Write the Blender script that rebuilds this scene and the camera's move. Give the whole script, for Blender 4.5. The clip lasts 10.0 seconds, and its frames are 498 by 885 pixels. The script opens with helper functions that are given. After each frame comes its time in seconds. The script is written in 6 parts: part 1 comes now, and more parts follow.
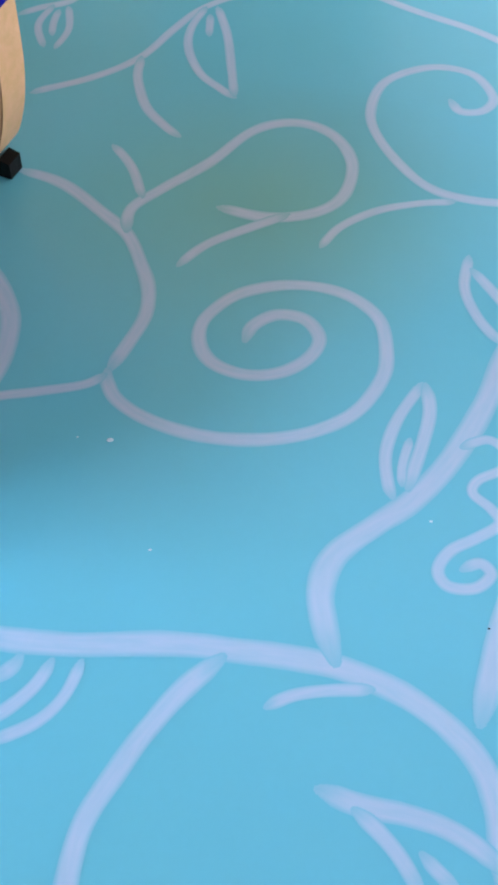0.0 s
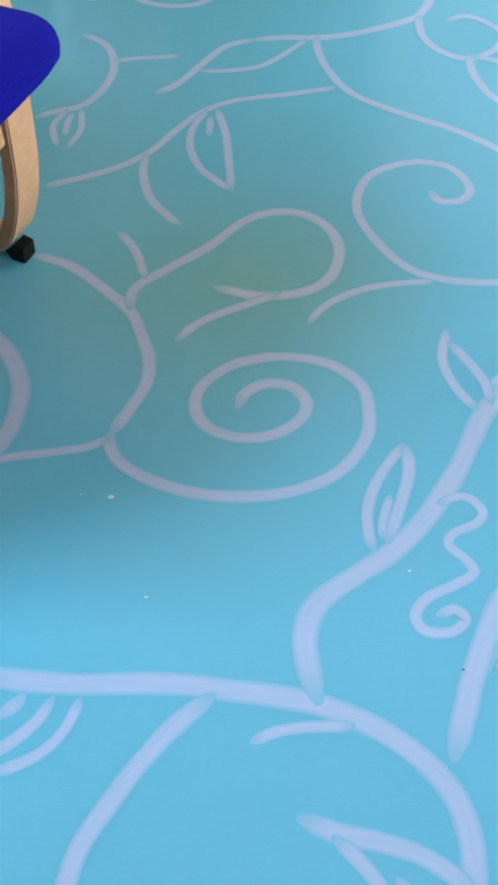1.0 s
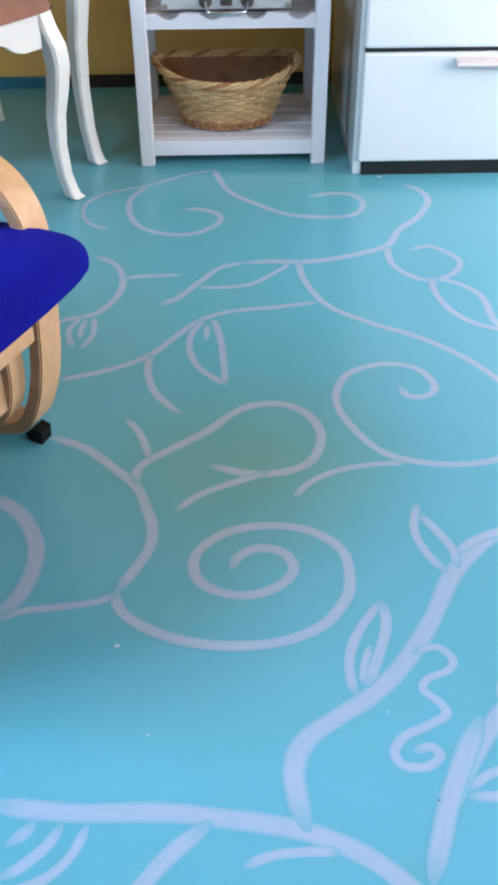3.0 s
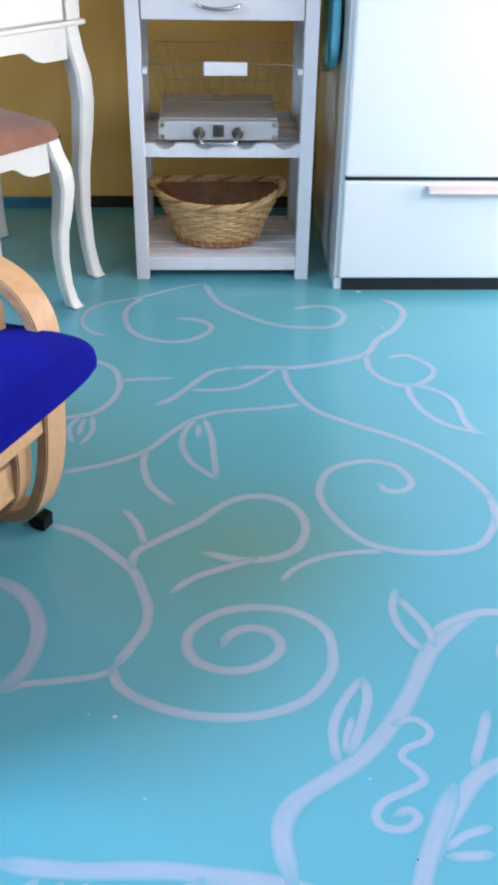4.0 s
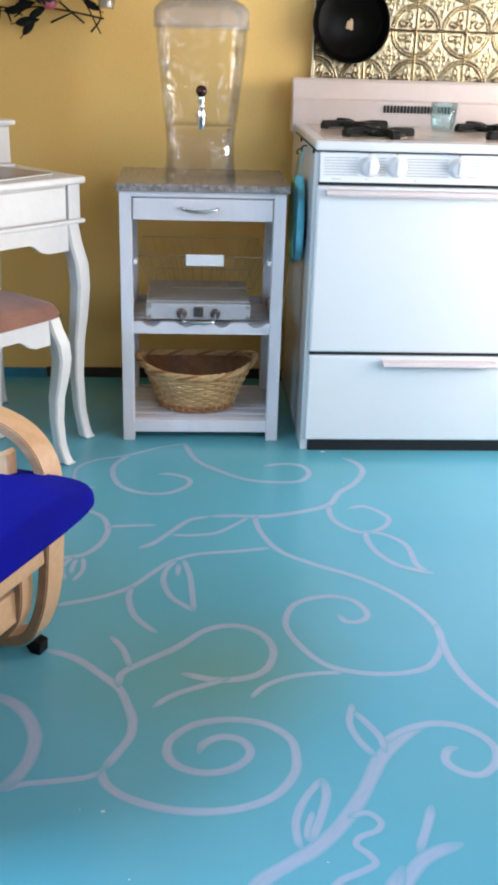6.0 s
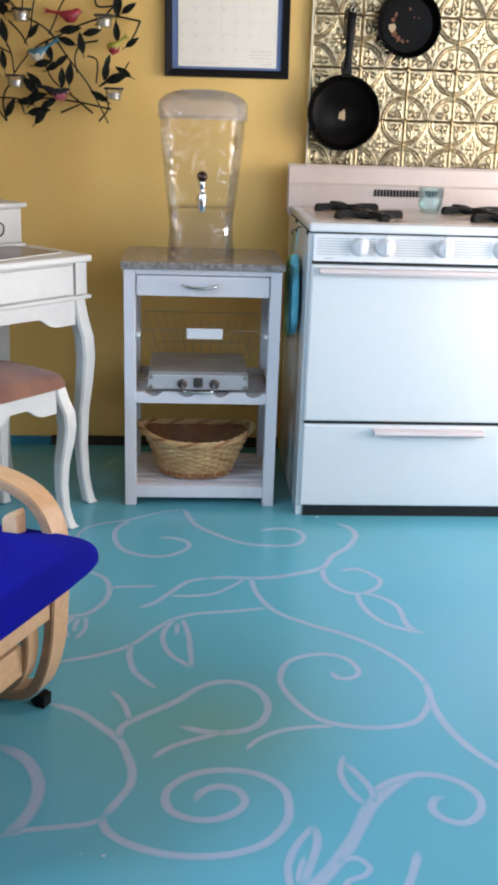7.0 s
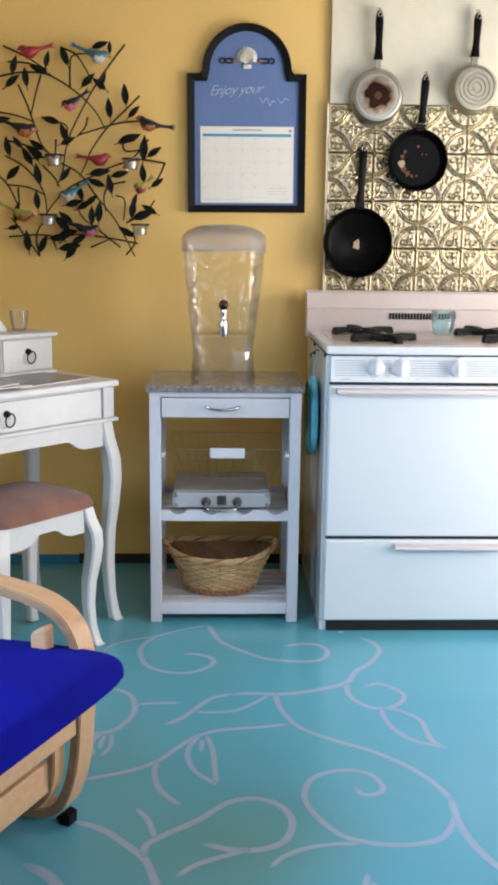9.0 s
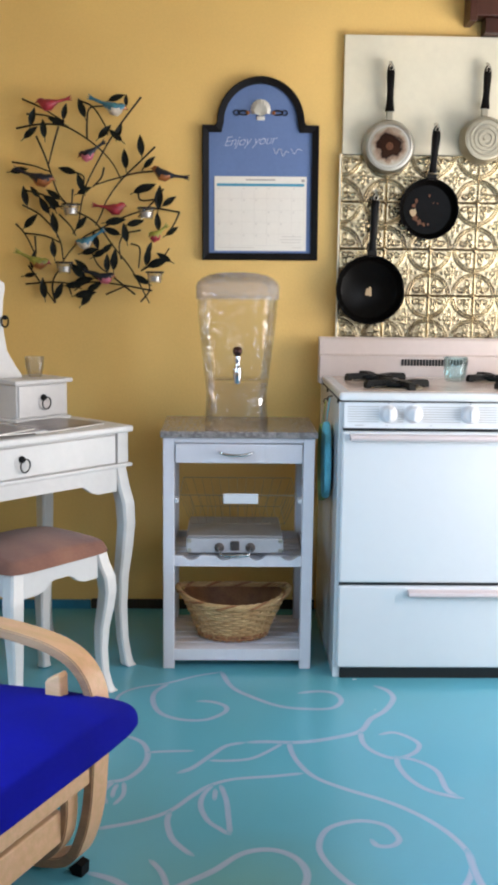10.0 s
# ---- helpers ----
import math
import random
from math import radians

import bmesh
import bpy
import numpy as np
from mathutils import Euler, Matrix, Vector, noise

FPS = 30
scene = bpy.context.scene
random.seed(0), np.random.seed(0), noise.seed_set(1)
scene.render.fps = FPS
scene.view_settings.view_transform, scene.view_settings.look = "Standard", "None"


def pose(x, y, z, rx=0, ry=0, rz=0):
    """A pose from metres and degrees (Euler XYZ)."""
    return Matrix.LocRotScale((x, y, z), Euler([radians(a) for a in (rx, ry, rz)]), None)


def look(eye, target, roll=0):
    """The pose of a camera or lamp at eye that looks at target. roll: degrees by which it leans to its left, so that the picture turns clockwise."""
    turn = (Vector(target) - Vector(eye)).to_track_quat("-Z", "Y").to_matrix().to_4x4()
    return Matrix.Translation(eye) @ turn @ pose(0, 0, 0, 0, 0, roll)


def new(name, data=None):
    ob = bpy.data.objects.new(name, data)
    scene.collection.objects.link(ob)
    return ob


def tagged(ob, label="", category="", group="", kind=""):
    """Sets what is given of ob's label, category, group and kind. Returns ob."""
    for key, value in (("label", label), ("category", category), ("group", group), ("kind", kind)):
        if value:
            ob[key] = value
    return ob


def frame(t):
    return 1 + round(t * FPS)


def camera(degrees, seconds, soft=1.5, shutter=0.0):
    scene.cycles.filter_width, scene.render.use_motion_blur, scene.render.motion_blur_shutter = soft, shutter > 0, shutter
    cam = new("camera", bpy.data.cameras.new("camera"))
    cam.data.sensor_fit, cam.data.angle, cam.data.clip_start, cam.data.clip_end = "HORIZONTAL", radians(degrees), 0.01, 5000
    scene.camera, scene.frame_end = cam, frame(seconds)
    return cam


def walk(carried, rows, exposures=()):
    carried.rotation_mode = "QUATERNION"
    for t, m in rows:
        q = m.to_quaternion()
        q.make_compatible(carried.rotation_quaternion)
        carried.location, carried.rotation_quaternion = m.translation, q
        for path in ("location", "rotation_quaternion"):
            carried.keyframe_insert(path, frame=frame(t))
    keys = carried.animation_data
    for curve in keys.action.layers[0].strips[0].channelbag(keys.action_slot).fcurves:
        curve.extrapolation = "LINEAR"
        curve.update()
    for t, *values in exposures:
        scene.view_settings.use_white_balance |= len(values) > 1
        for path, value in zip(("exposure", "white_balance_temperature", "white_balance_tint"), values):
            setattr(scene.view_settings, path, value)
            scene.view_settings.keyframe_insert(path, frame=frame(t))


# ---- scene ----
cam = camera(28.0, 10.0, soft=3.6)
PATH = [
    (0, (0.209, -2.151, 0.906), (0.211, -1.037, -0.755), -1.5),
    (0.5, (0.219, -2.191, 0.928), (0.215, -1.008, -0.684), -1.7),
    (1, (0.233, -2.233, 0.948), (0.215, -0.967, -0.601), -2.3),
    (1.5, (0.236, -2.27, 0.96), (0.217, -0.925, -0.52), -2.3),
    (2, (0.227, -2.306, 0.974), (0.225, -0.883, -0.432), -1.6),
    (3.5, (0.205, -2.443, 1.032), (0.257, -0.811, -0.123), 0.2),
    (4, (0.192, -2.507, 1.055), (0.27, -0.814, -0.007), 1.0),
    (4.5, (0.177, -2.574, 1.093), (0.285, -0.837, 0.108), 2.0),
    (5, (0.165, -2.632, 1.1), (0.294, -0.851, 0.199), 2.0),
    (5.5, (0.183, -2.696, 1.112), (0.31, -0.879, 0.286), 1.8),
    (7, (0.183, -2.88, 1.151), (0.31, -0.983, 0.53), 1.9),
    (7.5, (0.185, -2.905, 1.159), (0.302, -0.987, 0.603), 1.6),
    (8, (0.183, -2.932, 1.155), (0.288, -0.996, 0.662), 1.3),
    (8.5, (0.189, -2.948, 1.167), (0.277, -1.0, 0.723), 1.0),
    (9, (0.193, -2.956, 1.172), (0.264, -0.997, 0.776), 0.7),
    (9.5, (0.184, -2.958, 1.173), (0.246, -0.99, 0.822), 0.7),
    (10, (0.183, -2.964, 1.179), (0.233, -0.989, 0.869), 0.7),
]
walk(cam, [(t, look(eye, target, roll)) for t, eye, target, roll in PATH],
     exposures=[(0.0, 0.27), (2.0, 0.28), (3.5, 0.31), (4.5, 0.29), (5.5, 0.21), (7.0, -0.03), (10.0, -0.06)])

# ---- light: daylight through a glazed doors in the west and east walls and windows to the south and east ----
world = bpy.data.worlds.new("sky")
scene.world = world
world.use_nodes = True
wn = world.node_tree.nodes
sky = wn.new("ShaderNodeTexSky")
sky.sky_type = "NISHITA"
sky.sun_disc = False
sky.sun_elevation, sky.sun_rotation = radians(50), radians(10)
wn["Background"].inputs["Strength"].default_value = 0.12
world.node_tree.links.new(sky.outputs["Color"], wn["Background"].inputs["Color"])


def area_lamp(name, eye, target, w, h, watts, colour, spread=180):
    d = bpy.data.lights.new(name, "AREA")
    d.spread = radians(spread)
    d.shape, d.size, d.size_y, d.energy, d.color = "RECTANGLE", w, h, watts, colour
    ob = new(name, d)
    ob.matrix_world = look(eye, target)
    return tagged(ob, kind="structure")


sun_data = bpy.data.lights.new("sun", "SUN")
sun_data.energy, sun_data.angle, sun_data.color = 3.0, radians(0.5), (1.0, 0.95, 0.88)
sun = new("sun", sun_data)
sun.matrix_world = look((1.0, 6.0, 7.2), (0.0, 0.0, 0.0))
area_lamp("daylight_east", (1.96, -0.42, 0.95), (-0.7, 0.5, 1.75), 1.0, 1.4, 34, (1.0, 0.95, 0.92), 155)
area_lamp("daylight_southeast", (1.96, -2.30, 1.45), (0.3, -1.0, 0.1), 1.1, 1.2, 29, (0.78, 0.86, 1.0))
area_lamp("daylight_south", (0.95, -3.45, 1.45), (0.3, 0.3, 1.0), 1.0, 1.2, 9, (0.80, 0.87, 1.0))
area_lamp("daylight_west", (-1.71, -1.95, 1.52), (0.78, -1.12, 0.1), 0.8, 1.0, 22, (0.47, 0.72, 1.0), 90)


# ---- materials ----
def mat(name, colour, rough=0.5, metal=0.0, vary=0.08, scale=6.0, grain=60.0, bump=0.02, stretch=(1, 1, 1),
        colour2=None, coat=0.0, transmission=0.0, ior=1.45, random=0.0, sheen=0.0, rough_vary=0.06):
    m = bpy.data.materials.new(name)
    m.use_nodes = True
    nt = m.node_tree
    n, l = nt.nodes, nt.links
    b = n["Principled BSDF"]
    tc = n.new("ShaderNodeTexCoord")
    mp = n.new("ShaderNodeMapping")
    mp.inputs["Scale"].default_value = stretch
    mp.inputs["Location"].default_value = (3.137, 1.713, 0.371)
    l.new(tc.outputs["Object"], mp.inputs["Vector"])
    big = n.new("ShaderNodeTexNoise")
    big.inputs["Scale"].default_value, big.inputs["Detail"].default_value = scale, 5.0
    fine = n.new("ShaderNodeTexNoise")
    fine.inputs["Scale"].default_value, fine.inputs["Detail"].default_value = grain, 4.0
    l.new(mp.outputs["Vector"], big.inputs["Vector"])
    l.new(mp.outputs["Vector"], fine.inputs["Vector"])
    mixn = n.new("ShaderNodeMix")
    mixn.data_type = "FLOAT"
    mixn.inputs[0].default_value = 0.35
    l.new(big.outputs["Fac"], mixn.inputs[2])
    l.new(fine.outputs["Fac"], mixn.inputs[3])
    ramp = n.new("ShaderNodeValToRGB")
    c2 = colour2 or tuple(c * (1 - 2.2 * vary) for c in colour)
    ramp.color_ramp.elements[0].position, ramp.color_ramp.elements[1].position = 0.32, 0.66
    ramp.color_ramp.elements[0].color, ramp.color_ramp.elements[1].color = (*c2, 1), (*colour, 1)
    l.new(mixn.outputs[0], ramp.inputs["Fac"])
    col = ramp.outputs["Color"]
    if random:
        info = n.new("ShaderNodeObjectInfo")
        mr = n.new("ShaderNodeMapRange")
        mr.inputs["To Min"].default_value, mr.inputs["To Max"].default_value = 1 - random, 1 + random
        l.new(info.outputs["Random"], mr.inputs["Value"])
        hsv = n.new("ShaderNodeHueSaturation")
        l.new(mr.outputs["Result"], hsv.inputs["Value"])
        l.new(col, hsv.inputs["Color"])
        col = hsv.outputs["Color"]
    l.new(col, b.inputs["Base Color"])
    rr = n.new("ShaderNodeMapRange")
    rr.inputs["To Min"].default_value, rr.inputs["To Max"].default_value = max(rough - rough_vary, 0.01), rough + rough_vary
    l.new(big.outputs["Fac"], rr.inputs["Value"])
    l.new(rr.outputs["Result"], b.inputs["Roughness"])
    b.inputs["Metallic"].default_value = metal
    b.inputs["Coat Weight"].default_value = coat
    b.inputs["Transmission Weight"].default_value = transmission
    b.inputs["IOR"].default_value = ior
    b.inputs["Sheen Weight"].default_value = sheen
    if bump:
        bp = n.new("ShaderNodeBump")
        bp.inputs["Strength"].default_value, bp.inputs["Distance"].default_value = 0.5, bump * 0.1
        l.new(fine.outputs["Fac"], bp.inputs["Height"])
        l.new(bp.outputs["Normal"], b.inputs["Normal"])
    return m


M_wall = mat("mustard_wall_paint", (0.83, 0.545, 0.180), 0.5, vary=0.05, scale=2.2, grain=140, bump=0.012)
# unseen side walls: tan kept dark to cut bounce and darken pan reflections
M_wall_side = mat("low_bounce_wall_tan", (0.36, 0.25, 0.13), 0.6, vary=0.05, scale=2, grain=140, bump=0.012)
M_ceiling = mat("ceiling_paint", (0.60, 0.53, 0.42), 0.7, vary=0.04, scale=2, grain=90)
M_white = mat("white_lacquer", (0.70, 0.69, 0.71), 0.33, vary=0.025, scale=5, grain=50, bump=0.006, random=0.015)
M_white_wood = mat("white_painted_wood", (0.68, 0.65, 0.69), 0.42, vary=0.04, scale=5, grain=40, bump=0.02, stretch=(1, 1, 0.25), random=0.03)
M_cream_wood = mat("cream_painted_wood", (0.70, 0.67, 0.65), 0.4, vary=0.05, scale=4, grain=40, bump=0.02, random=0.02)
M_enamel = mat("white_enamel", (0.70, 0.71, 0.73), 0.18, vary=0.015, scale=3, grain=30, bump=0.0, coat=0.4)
M_enamel_pink = mat("aged_white_plastic", (0.68, 0.58, 0.58), 0.3, vary=0.03, scale=6, grain=60, bump=0.004)
M_panel_white = mat("white_wall_board", (0.76, 0.70, 0.55), 0.4, vary=0.05, scale=3, grain=40, bump=0.01)
M_black = mat("black_plastic", (0.008, 0.007, 0.007), 0.30, ior=1.2, vary=0.2, scale=20, grain=90, bump=0.01)
M_iron = mat("cast_iron", (0.014, 0.013, 0.012), 0.5, ior=1.25, metal=0.0, vary=0.2, scale=30, grain=160, bump=0.05)
M_dark = mat("dark_gap", (0.010, 0.011, 0.012), 0.6, vary=0.1)
M_nonstick = mat("black_nonstick", (0.005, 0.0045, 0.004), 0.26, vary=0.2, scale=8, grain=60, bump=0.002, ior=1.14)
M_chrome = mat("chrome", (0.72, 0.72, 0.74), 0.20, metal=1.0, vary=0.05, bump=0.0)
M_steel = mat("worn_steel", (0.50, 0.455, 0.385), 0.34, metal=1.0, vary=0.08, scale=6, grain=120, bump=0.01)
M_alu = mat("brushed_aluminium", (0.44, 0.40, 0.31), 0.5, metal=0.9, vary=0.1, scale=8, grain=120, bump=0.01)
M_tin = mat("pressed_tin", (0.54, 0.44, 0.27), 0.25, metal=1.0, vary=0.12, scale=9, grain=70, bump=0.01, colour2=(0.21, 0.165, 0.11), random=0.06)
# next two: pan base stud, a worn mark, and painted glints
M_stud_glint = mat("stud_glint_metal", (0.15, 0.055, 0.018), 0.4, metal=0.4, vary=0.3, scale=130, grain=320, colour2=(0.05, 0.016, 0.008))
M_mark_glint = mat("beige_mark_glint_metal", (0.42, 0.30, 0.16), 0.4, metal=0.3, vary=0.2, scale=130, grain=320, colour2=(0.34, 0.24, 0.15))
M_granite = mat("speckled_granite", (0.34, 0.30, 0.29), 0.20, vary=0.3, scale=85, grain=340, bump=0.0, colour2=(0.11, 0.095, 0.09))
M_birch = mat("birch_veneer", (0.68, 0.375, 0.22), 0.38, vary=0.09, scale=7, grain=50, bump=0.01, stretch=(1, 9, 9), colour2=(0.54, 0.32, 0.14))
M_birch_edge = mat("birch_plywood_edge", (0.46, 0.27, 0.15), 0.5, vary=0.2, scale=9, grain=160, bump=0.02, stretch=(0.4, 1, 3), colour2=(0.24, 0.12, 0.07))
M_blue = mat("royal_blue_cotton", (0.004, 0.006, 0.27), 0.9, ior=1.2, vary=0.1, scale=5, grain=500, bump=0.04, colour2=(0.003, 0.004, 0.17))
M_suede = mat("dusty_rose_suede", (0.29, 0.132, 0.085), 0.9, vary=0.12, scale=9, grain=240, bump=0.04, colour2=(0.16, 0.065, 0.05), sheen=0.15)
M_wicker = mat("honey_wicker", (0.62, 0.40, 0.19), 0.5, vary=0.15, scale=20, grain=200, bump=0.03, colour2=(0.42, 0.23, 0.09))
M_wicker_red = mat("russet_wicker", (0.42, 0.18, 0.065), 0.5, vary=0.2, scale=20, grain=200, bump=0.03, colour2=(0.2, 0.075, 0.03))
M_pane_glass = mat("clear_glass", (0.97, 0.98, 0.98), 0.02, transmission=1.0, ior=1.25, vary=0.0, bump=0.0, rough_vary=0.01)


def thin_clear(name, tint, gloss_rough, ior, haze=0.0, haze_colour=(0.8, 0.75, 0.72)):
    """Thin-walled clear glass or acrylic: a tinted sheet with a glossy face, a little hazy."""
    m = bpy.data.materials.new(name)
    m.use_nodes = True
    n, l = m.node_tree.nodes, m.node_tree.links
    out = n["Material Output"]
    n.remove(n["Principled BSDF"])
    clear = n.new("ShaderNodeBsdfTransparent")
    clear.inputs["Color"].default_value = (*tint, 1)
    milk = n.new("ShaderNodeBsdfDiffuse")
    milk.inputs["Color"].default_value = (*haze_colour, 1)
    gloss = n.new("ShaderNodeBsdfGlossy")
    gloss.inputs["Roughness"].default_value = gloss_rough
    tc = n.new("ShaderNodeTexCoord")
    ns = n.new("ShaderNodeTexNoise")
    ns.inputs["Scale"].default_value = 9
    l.new(tc.outputs["Object"], ns.inputs["Vector"])
    bp = n.new("ShaderNodeBump")
    bp.inputs["Strength"].default_value, bp.inputs["Distance"].default_value = 0.8, 0.05
    l.new(ns.outputs["Fac"], bp.inputs["Height"])
    l.new(bp.outputs["Normal"], gloss.inputs["Normal"])
    mr = n.new("ShaderNodeMapRange")
    mr.inputs["To Min"].default_value, mr.inputs["To Max"].default_value = haze * 0.6, haze * 1.4
    l.new(ns.outputs["Fac"], mr.inputs["Value"])
    a, c = n.new("ShaderNodeMixShader"), n.new("ShaderNodeMixShader")
    l.new(mr.outputs["Result"], a.inputs[0])
    l.new(clear.outputs[0], a.inputs[1])
    l.new(milk.outputs[0], a.inputs[2])
    fr = n.new("ShaderNodeFresnel")
    fr.inputs["IOR"].default_value = ior
    weak = n.new("ShaderNodeMath")
    weak.operation = "MULTIPLY"
    weak.inputs[1].default_value = 0.5
    l.new(fr.outputs[0], weak.inputs[0])
    l.new(weak.outputs[0], c.inputs[0])
    l.new(a.outputs[0], c.inputs[1])
    l.new(gloss.outputs[0], c.inputs[2])
    l.new(c.outputs[0], out.inputs["Surface"])
    return m


M_acrylic = thin_clear("clear_acrylic", (0.98, 0.98, 0.97), 0.05, 1.5, 0.010)
M_acrylic_base = thin_clear("hazy_acrylic", (0.96, 0.95, 0.95), 0.07, 1.5, 0.020)
M_acrylic_lid = thin_clear("frosted_acrylic", (0.94, 0.92, 0.92), 0.12, 1.5, 0.13, (0.80, 0.79, 0.78))
M_aqua_glass = thin_clear("aqua_glass", (0.88, 0.96, 0.965), 0.12, 1.5, 0.025, (0.6, 0.85, 0.88))
M_clear_glass = thin_clear("tumbler_glass", (0.95, 0.96, 0.97), 0.12, 1.5, 0.03)
M_frame_black = mat("black_painted_frame", (0.008, 0.007, 0.008), 0.5, ior=1.25, vary=0.2, scale=10, grain=60, bump=0.02)
M_chalkblue = mat("periwinkle_chalkboard", (0.13, 0.20, 0.40), 0.75, vary=0.07, scale=5, grain=90, bump=0.01)
M_paper = mat("calendar_paper", (0.78, 0.74, 0.68), 0.8, vary=0.03, scale=4, grain=60, bump=0.004)
M_ink = mat("grey_print", (0.42, 0.40, 0.38), 0.8, vary=0.1)
M_line = mat("faint_rule_print", (0.68, 0.64, 0.59), 0.8, vary=0.06)
M_print_blue = mat("blue_print", (0.07, 0.33, 0.50), 0.7, vary=0.1)
M_chalk = mat("white_chalk", (0.62, 0.64, 0.74), 0.9, vary=0.15, scale=60, grain=200, colour2=(0.30, 0.34, 0.55))
M_shell = mat("white_shell", (0.80, 0.77, 0.70), 0.5, vary=0.08, scale=30, grain=100)
M_metal_dark = mat("dark_bronze_wire", (0.028, 0.019, 0.013), 0.45, metal=0.5, vary=0.25, scale=20, grain=120)
M_tealight = mat("aluminium_tealight", (0.56, 0.52, 0.48), 0.3, metal=0.7, vary=0.08, scale=40)
leaf_dark = mat("dark_leaf_paint", (0.022, 0.026, 0.020), 0.42, metal=0.4, vary=0.3, scale=30, grain=100, colour2=(0.010, 0.011, 0.012), random=0.3)
red = mat("red_enamel", (0.42, 0.035, 0.05), 0.35, vary=0.3, scale=40, colour2=(0.20, 0.02, 0.03))
navy = mat("navy_enamel", (0.012, 0.015, 0.034), 0.35, vary=0.3, scale=40)
teal = mat("teal_enamel", (0.05, 0.22, 0.30), 0.35, vary=0.3, scale=40, colour2=(0.03, 0.07, 0.14))
lime = mat("lime_enamel", (0.42, 0.40, 0.07), 0.4, vary=0.3, scale=40)
cream = mat("cream_enamel", (0.66, 0.58, 0.48), 0.4, vary=0.2, scale=40)
rose = mat("rose_enamel", (0.55, 0.14, 0.20), 0.4, vary=0.2, scale=40)
rust = mat("rust_enamel", (0.42, 0.14, 0.04), 0.4, vary=0.3, scale=40)
M_mahogany = mat("mahogany_wood", (0.075, 0.022, 0.012), 0.35, vary=0.25, scale=5, grain=60, stretch=(4, 4, 0.5), colour2=(0.035, 0.010, 0.006))
M_base_blue = mat("blue_floor_edge_paint", (0.03, 0.22, 0.38), 0.5, vary=0.15, scale=12)
M_base_dark = mat("dark_baseboard", (0.035, 0.025, 0.018), 0.6, vary=0.25, scale=10)
M_mitt_teal = mat("teal_quilted_cotton", (0.16, 0.52, 0.64), 0.9, vary=0.2, scale=16, grain=120, bump=0.06, colour2=(0.09, 0.36, 0.46))
M_mitt_green = mat("olive_print_cotton", (0.32, 0.40, 0.07), 0.9, vary=0.3, scale=25, grain=240, bump=0.06, colour2=(0.03, 0.16, 0.16))
M_magazine = mat("magazine_cover", (0.09, 0.07, 0.075), 0.3, vary=0.5, scale=9, grain=40, colour2=(0.30, 0.26, 0.26))
M_curtainwood = mat("window_frame_paint", (0.75, 0.74, 0.72), 0.4, vary=0.04)


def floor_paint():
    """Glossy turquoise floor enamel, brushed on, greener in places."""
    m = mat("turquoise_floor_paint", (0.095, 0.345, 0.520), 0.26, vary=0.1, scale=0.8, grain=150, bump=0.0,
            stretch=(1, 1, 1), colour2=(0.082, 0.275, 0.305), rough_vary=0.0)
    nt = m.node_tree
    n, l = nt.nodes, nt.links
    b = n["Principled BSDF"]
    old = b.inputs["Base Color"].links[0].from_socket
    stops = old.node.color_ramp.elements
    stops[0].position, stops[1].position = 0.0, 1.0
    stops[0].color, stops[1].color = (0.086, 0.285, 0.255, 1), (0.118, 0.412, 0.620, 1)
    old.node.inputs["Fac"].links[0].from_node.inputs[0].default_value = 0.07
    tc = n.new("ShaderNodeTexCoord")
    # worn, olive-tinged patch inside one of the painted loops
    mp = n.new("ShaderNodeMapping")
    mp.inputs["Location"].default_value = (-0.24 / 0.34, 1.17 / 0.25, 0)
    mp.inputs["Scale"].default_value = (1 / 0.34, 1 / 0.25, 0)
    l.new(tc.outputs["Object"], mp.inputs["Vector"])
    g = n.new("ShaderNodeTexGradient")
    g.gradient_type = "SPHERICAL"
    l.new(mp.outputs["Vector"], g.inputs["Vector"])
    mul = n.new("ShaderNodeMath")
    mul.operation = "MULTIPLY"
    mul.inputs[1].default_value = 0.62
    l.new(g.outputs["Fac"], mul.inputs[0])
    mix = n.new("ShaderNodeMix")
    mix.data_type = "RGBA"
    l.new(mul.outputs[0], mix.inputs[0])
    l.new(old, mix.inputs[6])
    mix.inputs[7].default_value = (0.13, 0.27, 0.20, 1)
    # fine dust and pale flecks
    v = n.new("ShaderNodeTexVoronoi")
    v.inputs["Scale"].default_value = 7.0
    l.new(tc.outputs["Object"], v.inputs["Vector"])
    lt = n.new("ShaderNodeMath")
    lt.operation = "LESS_THAN"
    lt.inputs[1].default_value = 0.012
    l.new(v.outputs["Distance"], lt.inputs[0])
    mix2 = n.new("ShaderNodeMix")
    mix2.data_type = "RGBA"
    l.new(lt.outputs[0], mix2.inputs[0])
    l.new(mix.outputs[2], mix2.inputs[6])
    mix2.inputs[7].default_value = (0.45, 0.6, 0.62, 1)
    l.new(mix2.outputs[2], b.inputs["Base Color"])
    b.inputs["Coat Weight"].default_value = 0.10
    b.inputs["Coat Roughness"].default_value = 0.12
    return m


